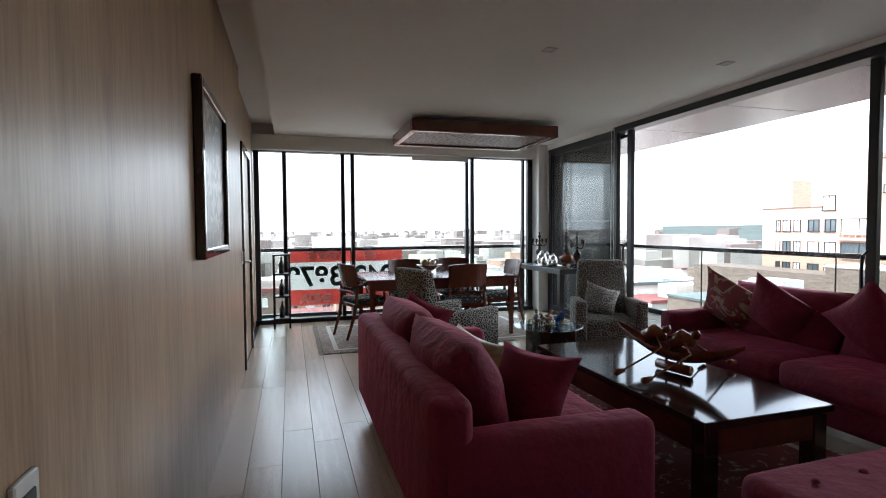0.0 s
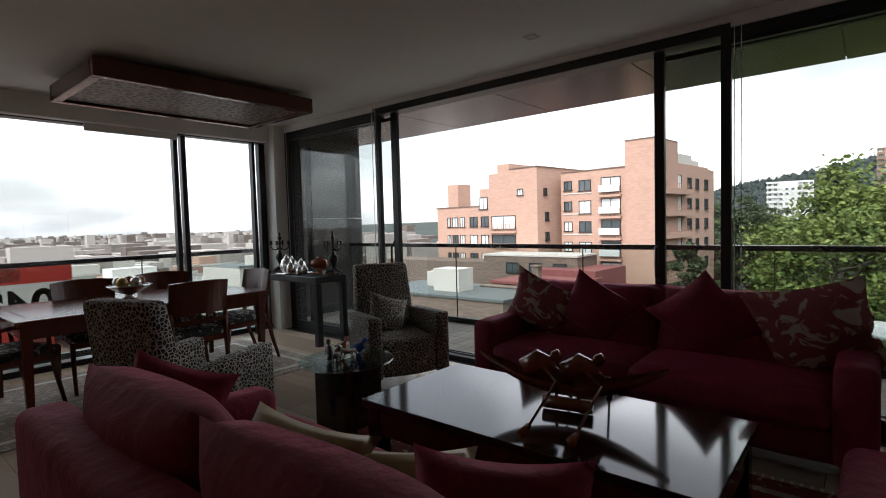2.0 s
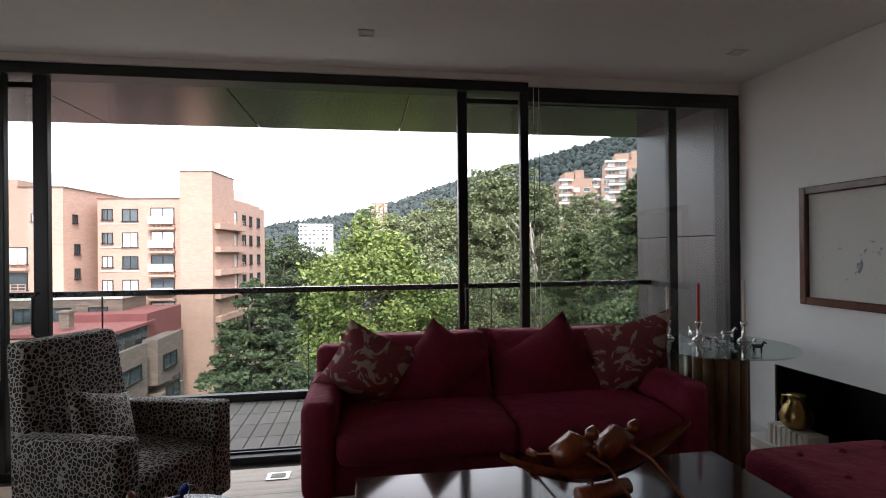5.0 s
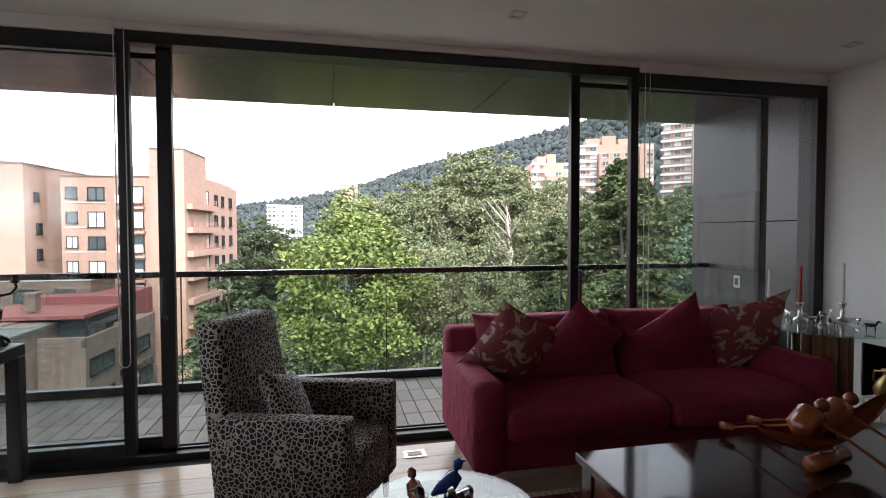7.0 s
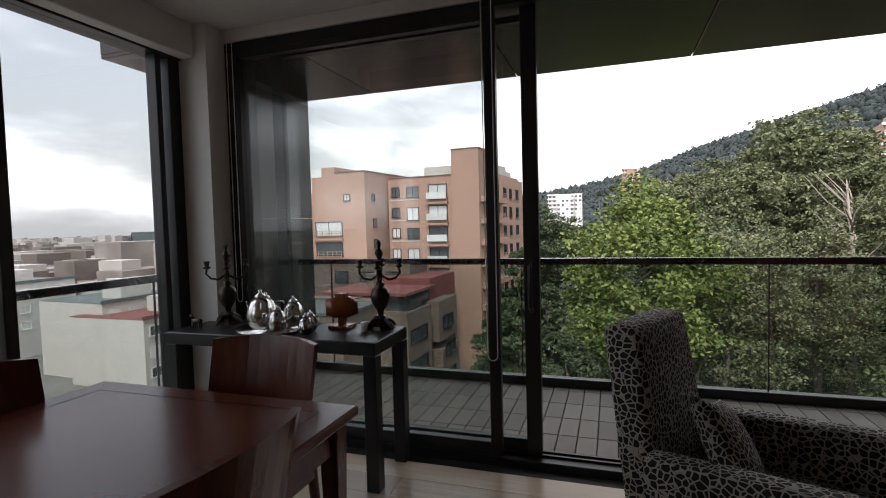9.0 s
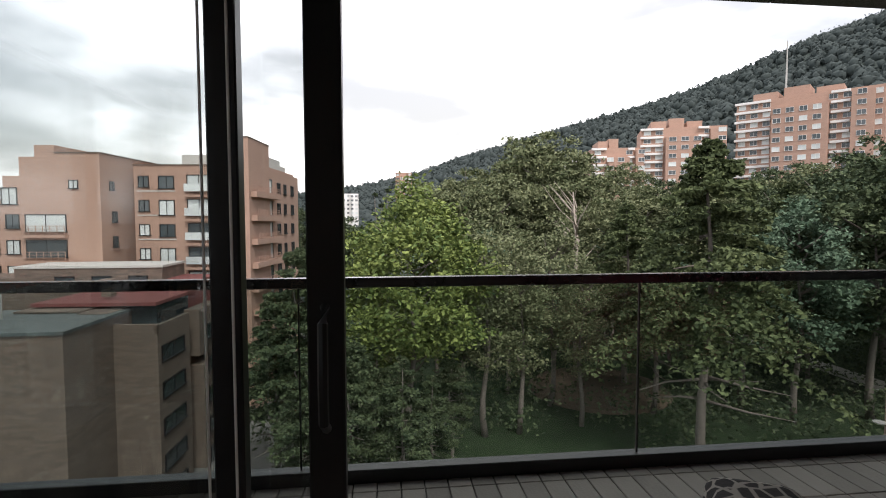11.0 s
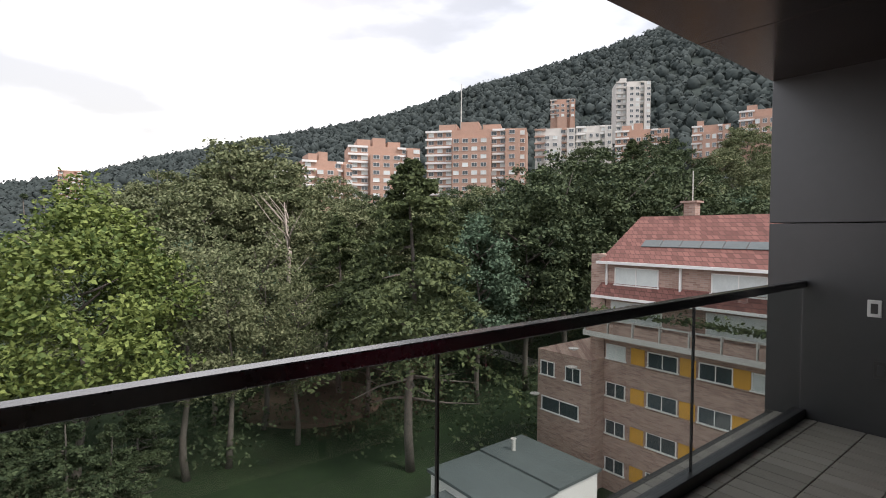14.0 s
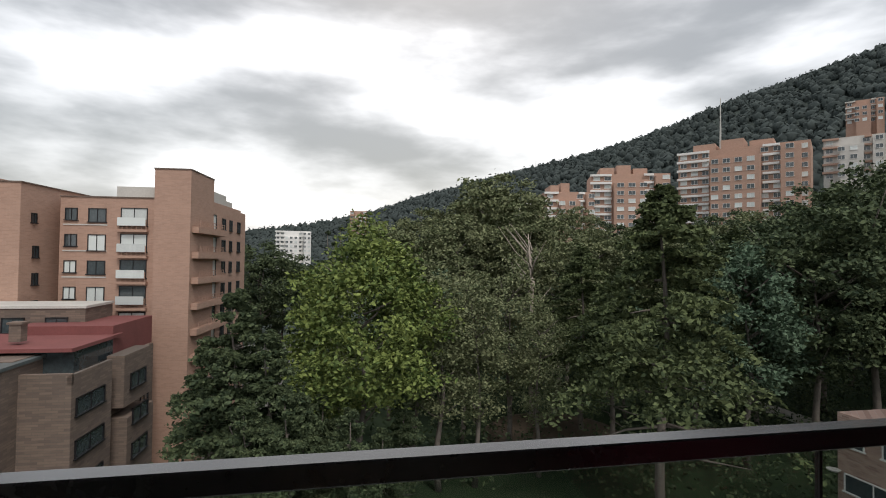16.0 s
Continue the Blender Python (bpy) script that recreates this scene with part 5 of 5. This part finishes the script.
# pictures
def picture(name, label, at, rz, w, h, art, frame_mat, border):
    p = thing(name, label, "picture", at, rz)
    part("frame", boxes([(-w / 2, -0.045, -h / 2, -w / 2 + 0.05, 0, h / 2), (w / 2 - 0.05, -0.045, -h / 2, w / 2, 0, h / 2), (-w / 2 + 0.05, -0.045, h / 2 - 0.05, w / 2 - 0.05, 0, h / 2), (-w / 2 + 0.05, -0.045, -h / 2, w / 2 - 0.05, 0, -h / 2 + 0.05)], 0.006), frame_mat, p)
    part("mount", box(-w / 2 + 0.05, -0.014, -h / 2 + 0.05, w / 2 - 0.05, -0.001, h / 2 - 0.05), "paper", p)
    part("art", box(-w / 2 + 0.05 + border, -0.02, -h / 2 + 0.05 + border, w / 2 - 0.05 - border, -0.0145, h / 2 - 0.05 - border), art, p)
    return p
picture("wall_picture", "dark framed old painting on the wood wall", (-4.389, 2.30, 1.625), 90, 0.98, 0.87, "paint_art", "darkwood", 0.0)
M["sketch"] = patterned("ink_drawing", (0.62, 0.61, 0.56), (0.2, 0.22, 0.24), "blotch", 7, 0.62, 0.7)
picture("framed_drawing", "ink drawing in a narrow red-brown frame", (-1.0, -0.344, 1.39), 180, 0.8, 0.76, "sketch", "redwood", 0.1)

# ---- dining area ----
dt = thing("dining_table", "mahogany dining table with a polished inlaid top", "table", (-3.14, 4.94, 0.0145))
part("tabletop", box(0, 0, 0.70, 1.86, 1.15, 0.735, 0.008, 2), "redwood", dt)
part("inlay", boxes([(0.09, 0.09, 0.7355, 1.77, 0.097, 0.7362), (0.09, 1.053, 0.7355, 1.77, 1.06, 0.7362), (0.09, 0.097, 0.7355, 0.097, 1.053, 0.7362), (1.763, 0.097, 0.7355, 1.77, 1.053, 0.7362)]), "darkwood", dt)
part("apron", boxes([(0.05, 0.05, 0.60, 1.81, 0.08, 0.70), (0.05, 1.07, 0.60, 1.81, 1.10, 0.70), (0.05, 0.08, 0.60, 0.08, 1.07, 0.70), (1.78, 0.08, 0.60, 1.81, 1.07, 0.70)]), "redwood", dt)
for x in (0.03, 1.76):
    for y in (0.03, 1.05):
        bm = box(x, y, 0, x + 0.07, y + 0.07, 0.70, 0.004)
        for q in bm.verts:
            if q.co.z < 0.3:
                q.co.x += (x + 0.035 - q.co.x) * 0.45
                q.co.y += (y + 0.035 - q.co.y) * 0.45
        part("leg", bm, "redwood", dt)


def dining_chair(arms=False):
    """A chair that looks towards +y, with a curved solid back rail and sabre legs."""
    c = thing("dining_chair", "mahogany dining chair with a curved back and patterned seat", "chair", group="dining chairs")
    bm = bmesh.new()
    n = 10
    rows = []
    for i in range(n + 1):
        u = 2 * i / n - 1
        x, y = 0.235 * u, -0.25 + 0.06 * u * u
        rows.append([bm.verts.new((x * (1.0 if k < 2 else 1.02), y + dy, z)) for k, (dy, z) in enumerate(((0.0, 0.62), (0.022, 0.62), (-0.035, 0.90 - 0.015 * u * u), (-0.06, 0.90 - 0.015 * u * u)))])
    for a, b in zip(rows, rows[1:]):
        for k in range(4):
            bm.faces.new((a[k], b[k], b[(k + 1) % 4], a[(k + 1) % 4]))
    bm.faces.new(rows[0])
    bm.faces.new(rows[-1][::-1])
    bmesh.ops.recalc_face_normals(bm, faces=bm.faces)
    part("backrest", bm, "redwood", c, smooth=False)
    part("back_rail", boxes([(-0.22, -0.235, 0.54, 0.22, -0.21, 0.57)], 0.004), "redwood", c)
    for i in range(5):
        part("bead", lathe([(0.004, 0.57), (0.014, 0.585), (0.016, 0.595), (0.014, 0.605), (0.004, 0.62)], 8, (-0.12 + 0.06 * i, -0.222, 0)), "redwood", c)
    for s in (-1, 1):
        part("back_leg", tube(bmesh.new(), [(s * 0.2, -0.32, 0), (s * 0.21, -0.24, 0.25), (s * 0.22, -0.2, 0.45), (s * 0.225, -0.2, 0.64)], [0.016, 0.02, 0.022, 0.018], 8), "redwood", c, smooth=True)
        part("front_leg", tube(bmesh.new(), [(s * 0.22, 0.26, 0), (s * 0.215, 0.215, 0.22), (s * 0.21, 0.19, 0.42)], [0.014, 0.018, 0.024], 8), "redwood", c, smooth=True)
        if arms:
            part("armrest", tube(bmesh.new(), [(s * 0.23, -0.2, 0.64), (s * 0.26, -0.05, 0.66), (s * 0.26, 0.1, 0.65), (s * 0.24, 0.16, 0.55), (s * 0.22, 0.17, 0.42)], 0.016, 8), "redwood", c, smooth=True)
    part("seat_frame", box(-0.235, -0.21, 0.37, 0.235, 0.23, 0.42, 0.008), "redwood", c)
    part("seat", soft_box(-0.225, -0.2, 0.415, 0.225, 0.225, 0.475, 0.02, 0.012), "seatcloth", c, smooth=True)
    return c


ch = dining_chair()
ch.matrix_basis = pose(-1.95, 5.12, 0.0145)
for x, y, rz in ((-1.34, 5.45, 90), (-2.46, 5.80, 180), (-1.77, 5.9, 176)):
    copy_thing(ch, pose(x, y, 0.0145, 0, 0, rz))
head = dining_chair(True)
tagged(head, "mahogany dining armchair with a curved back, drawn aside")
head.matrix_basis = pose(-3.1, 5.54, 0.0145, 0, 0, -72)

bowl = thing("fruit_bowl", "footed silver bowl holding decorative balls", "bowl", (-2.25, 5.55, 0.752))
part("dish", lathe([(0.06, 0), (0.05, 0.02), (0.03, 0.035), (0.1, 0.06), (0.17, 0.11), (0.175, 0.115)], 24), "silver", bowl, smooth=True)
for k in range(6):
    part("ball", lathe([(0.004, 0.0), (0.035, 0.015), (0.05, 0.05), (0.035, 0.085), (0.004, 0.1)], 12, (0.085 * math.cos(k * 1.25), 0.085 * math.sin(k * 1.25), 0.09)), rnd.choice(("amber", "silver", "brass")), bowl, smooth=True)

console = thing("console_table", "plain black console table beside the window", "table", (-0.525, 5.25, 0))
part("tabletop", box(0, 0, 0.70, 0.42, 1.33, 0.77, 0.005), "black", console)
for x in (0.0, 0.35):
    for y in (0.0, 1.26):
        part("leg", box(x, y, 0, x + 0.07, y + 0.07, 0.70, 0.004), "black", console)


def candelabrum(at, rz):
    c = thing("candelabrum", "ornate dark bronze candelabrum with curling arms", "candelabrum", at, rz, group="candelabra")
    part("foot", lathe([(0.075, 0), (0.07, 0.02), (0.045, 0.035), (0.05, 0.06), (0.03, 0.075)], 8), "bronze", c)
    for k in range(4):
        a = math.pi / 2 * k + 0.78
        part("claw", tube(bmesh.new(), [(0.04 * math.cos(a), 0.04 * math.sin(a), 0.05), (0.08 * math.cos(a), 0.08 * math.sin(a), 0.03), (0.1 * math.cos(a), 0.1 * math.sin(a), 0.006)], [0.014, 0.012, 0.008], 7), "bronze", c)
    part("vase", lathe([(0.015, 0.07), (0.02, 0.1), (0.05, 0.15), (0.055, 0.19), (0.045, 0.22), (0.02, 0.235), (0.028, 0.25), (0.012, 0.27)], 14), "bronze", c, smooth=True)
    part("stem", lathe([(0.012, 0.27), (0.018, 0.3), (0.01, 0.33), (0.018, 0.36), (0.01, 0.39), (0.024, 0.42), (0.022, 0.44), (0.008, 0.45), (0.016, 0.48), (0.005, 0.5)], 12), "bronze", c, smooth=True)
    for k in range(4):
        a = math.pi / 2 * k
        d = Vector((math.cos(a), math.sin(a), 0))
        arm = part("arm", tube(bmesh.new(), [tuple(d * r + Vector((0, 0, z))) for r, z in ((0.01, 0.30), (0.05, 0.275), (0.09, 0.285), (0.115, 0.315), (0.11, 0.345))], 0.007, 7), "bronze", c, smooth=True)
        part("cup", lathe([(0.008, 0.34), (0.026, 0.352), (0.012, 0.36), (0.018, 0.385), (0.02, 0.39)], 10, tuple(d * 0.11)), "bronze", arm, smooth=True)
    return c
candelabrum((-0.19, 5.37, 0.7705), 20)
candelabrum((-0.24, 6.38, 0.7705), 40)

tray = thing("silver_tray", "oval silver tray under the tea service", "tray", (-0.32, 5.97, 0.7705))
part("plate", lathe([(0.2, 0), (0.215, 0.006), (0.225, 0.014)], 28), "silver", tray, smooth=True)


def pot(label, at, rz, s):
    p = thing("tea_pot", label, "teapot", at, rz, group="silver tea service")
    part("body", lathe([(0.04 * s, 0), (0.06 * s, 0.02 * s), (0.07 * s, 0.07 * s), (0.05 * s, 0.13 * s), (0.03 * s, 0.15 * s)], 16), "silver", p, smooth=True)
    part("lid", lathe([(0.032 * s, 0.15 * s), (0.025 * s, 0.165 * s), (0.006 * s, 0.175 * s), (0.009 * s, 0.19 * s)], 12), "silver", p, smooth=True)
    part("spout", tube(bmesh.new(), [(0.06 * s, 0, 0.06 * s), (0.095 * s, 0, 0.09 * s), (0.11 * s, 0, 0.14 * s)], [0.016 * s, 0.011 * s, 0.007 * s], 8), "silver", p, smooth=True)
    part("handle", tube(bmesh.new(), [(-0.05 * s, 0, 0.13 * s), (-0.1 * s, 0, 0.13 * s), (-0.11 * s, 0, 0.07 * s), (-0.065 * s, 0, 0.04 * s)], 0.006 * s, 8), "silver", p, smooth=True)
for x, y, rz, s in ((-0.38, 6.03, 40, 1.15), (-0.27, 6.08, 120, 1.0), (-0.27, 5.89, 200, 0.9), (-0.42, 5.89, 300, 0.75), (-0.42, 5.71, 10, 0.62), (-0.33, 5.74, 80, 0.62)):
    pot("polished silver pot of the tea service", (x, y, 0.785 if y > 5.75 else 0.7705), rz, s)
cask = thing("wooden_cask", "small amber wood cask on a stand", "cask", (-0.22, 5.6, 0.7705))
part("foot", box(-0.06, -0.06, 0, 0.06, 0.06, 0.02, 0.004), "amber", cask)
part("post", box(-0.02, -0.02, 0.02, 0.02, 0.02, 0.07, 0.004), "amber", cask)
part("bung", box(-0.025, -0.03, 0.17, 0.025, 0.03, 0.2, 0.004), "amber", cask)
b = part("barrel", lathe([(0.045, -0.09), (0.06, -0.04), (0.062, 0), (0.06, 0.04), (0.045, 0.09)], 16), "amber", cask, smooth=True)
b.matrix_basis = pose(0, 0, 0.12, 90, 0, 30)
animal("small dark animal figure on the console", (-0.42, 6.45, 0.7705), 80, 0.08, "bronze")
cup = tagged(part("small_cup", lathe([(0.018, 0), (0.022, 0.03), (0.02, 0.05)], 12, (-0.28, 5.43, 0.7705)), "wax"), "small white cup on the console", "cup")

# iron rack by the end window
rack = thing("iron_rack", "narrow black iron stand by the end window", "rack", (-4.2, 6.3, 0))
for x in (0.0, 0.2):
    for y in (0.0, 0.2):
        part("post", box(x, y, 0, x + 0.025, y + 0.025, 1.0, 0.003), "black", rack)
for z in (0.12, 0.42, 0.72, 0.98):
    part("shelf", box(0, 0, z, 0.225, 0.225, z + 0.02, 0.003), "black", rack)
for z in (0.14, 0.44, 0.74):
    tagged(part("bottle", lathe([(0.035, 0), (0.037, 0.12), (0.014, 0.17), (0.014, 0.22)], 12, (-4.09, 6.41, z + 0.001)), "darkglass", smooth=True), "dark glass bottle on the iron rack", "bottle")

# ceiling panel over the table
cp = thing("ceiling_light_panel", "hanging red wood ceiling panel with a carved lattice", "ceiling panel", (-2.63, 4.84, 2.44))
part("frame", boxes([(0, 0, 0, 1.85, 0.07, 0.14), (0, 1.05, 0, 1.85, 1.12, 0.14), (0, 0.07, 0, 0.07, 1.05, 0.14), (1.78, 0.07, 0, 1.85, 1.05, 0.14)], 0.006), "redwood", cp)
part("lattice", box(0.07, 0.07, 0.025, 1.78, 1.05, 0.04), "carved", cp, "carved dark lattice")
part("mount", boxes([(0.25, 0.25, 0.04, 1.6, 0.87, 0.197)]), "plaster", cp)

# ceiling spots, floor box, switch plates, door
for x, y in ((-0.6, 2.5), (-2.12, 2.6), (-0.62, 0.15), (-2.1, 0.3)):
    s = thing("ceiling_spot", "small square recessed ceiling spotlight", "spotlight", (x, y, H), group="ceiling spots")
    part("bezel", boxes([(-0.045, -0.045, -0.006, 0.045, -0.03, 0.002), (-0.045, 0.03, -0.006, 0.045, 0.045, 0.002), (-0.045, -0.03, -0.006, -0.03, 0.03, 0.002), (0.03, -0.03, -0.006, 0.045, 0.03, 0.002)]), "concrete", s)
    part("lens", box(-0.03, -0.03, -0.003, 0.03, 0.03, 0.002), "paper", s)
fb = thing("floor_socket", "flush metal floor socket in the boards", "socket", (-0.29, 3.06, 0))
part("plate", box(-0.05, -0.07, 0.001, 0.05, 0.07, 0.006, 0.002), "silver", fb)
part("flap", box(-0.03, -0.045, 0.006, 0.03, 0.045, 0.009, 0.001), "paper", fb)


def wall_socket(label, at, rz, material):
    s = thing("wall_socket", label, "socket", at, rz, group="wall sockets")
    part("plate", box(-0.04, -0.012, -0.06, 0.04, 0, 0.06, 0.003), material, s)
    part("insert", box(-0.02, -0.016, -0.035, 0.02, -0.011, 0.035, 0.002), "slab" if material == "whitepaint" else "clad", s)
wall_socket("white outdoor wall socket on the dark cladding", (0.995, SIDE, 0.885), 180, "whitepaint")
wall_socket("dark outdoor wall socket on the cladding", (0.95, SIDE, 0.46), 180, "slab")
wall_socket("white light switch on the wood wall", (-4.39, 4.1, 1.08), 90, "whitepaint")
wall_socket("white switch plate low on the wood wall", (-4.39, 0.17, 0.875), 90, "whitepaint")
door = thing("door_1", "brown veneered door standing closed in a dark frame", "door", (-4.45, 4.3, 0), kind="structure")
part("leaf", box(0.0, 0.06, 0.01, 0.045, 0.94, 2.1, 0.003), "wallwood", door)
part("door_frame", boxes([(0, 0, 0, 0.07, 0.06, 2.16), (0, 0.94, 0, 0.07, 1.0, 2.16), (0, 0.06, 2.1, 0.07, 0.94, 2.16)], 0.003), "darkwood", door)
part("door_handle", tube(bmesh.new(), [(0.045, 0.14, 1.02), (0.1, 0.14, 1.02), (0.1, 0.26, 1.02)], 0.011, 8), "silver", door)
setting("baseboard", boxes([(-2.5, YA, 0, -2.6 + 0.12, YA + 0.012, 0.08), (-0.28, YA, 0, 0.0, YA + 0.012, 0.08)]), "whitepaint", "low white baseboard", "baseboard")

# stone figure on the balcony
fig = lathe([(0.17, 0.0), (0.2, 0.05), (0.2, 0.15), (0.17, 0.28), (0.15, 0.38), (0.13, 0.46), (0.08, 0.53), (0.02, 0.55)], 40)
bmesh.ops.subdivide_edges(fig, edges=fig.edges[:], cuts=2, use_grid_fill=True)
for v in fig.verts:
    v.co += v.co.normalized() * (0.09 * noise.noise(v.co * 5) + 0.03 * noise.noise(v.co * 14))
o = part("stone_figure", fig, "stonefig", smooth=True)
o.matrix_basis = pose(0.57, -0.21, -0.03) @ Matrix.Diagonal((1, 1, 1.17, 1))
tagged(o, "green carved stone figure on the balcony floor", "sculpture")

# ---- pieces of floor and deck ----
setting_floor = bpy.data.objects["floor"]
boards = {}
rb = random.Random(4)
w = 0.185
for i in range(24):
    x = -4.4 + w * i
    y = -3.2 - rb.uniform(0, 1.2)
    while y < 6.9:
        ln = rb.choice((1.5, 1.8, 2.1))
        a, b = max(y, -3.2), min(y + ln, 6.9)
        if x > -2.5:
            a = max(a, -0.42)
        if b - a > 0.05 and x + w < 0.02:
            key = round(b - a, 2)
            if key not in boards:
                boards[key] = mesh_of("floor_board", box(0.001, 0.001, -0.02, w - 0.001, key - 0.001, 0.0, 0.0012), "floorwood")
            o = new("floor_board", boards[key])
            o.parent, o.location = setting_floor, (x, a, 0)
        y += ln
deck = bpy.data.objects["balcony_floor"]
tile = mesh_of("deck_tile", box(0.003, 0.003, -0.035, 0.287, 0.117, 0.0, 0.003), "tile")
for i in range(69):
    for j in range(6):
        x = 0.145 + 0.29 * j
        if x + 0.29 > EDGE - 0.02:
            continue
        o = new("deck_tile", tile)
        o.parent, o.location = deck, (x, SIDE + 0.12 * i, 0.0)
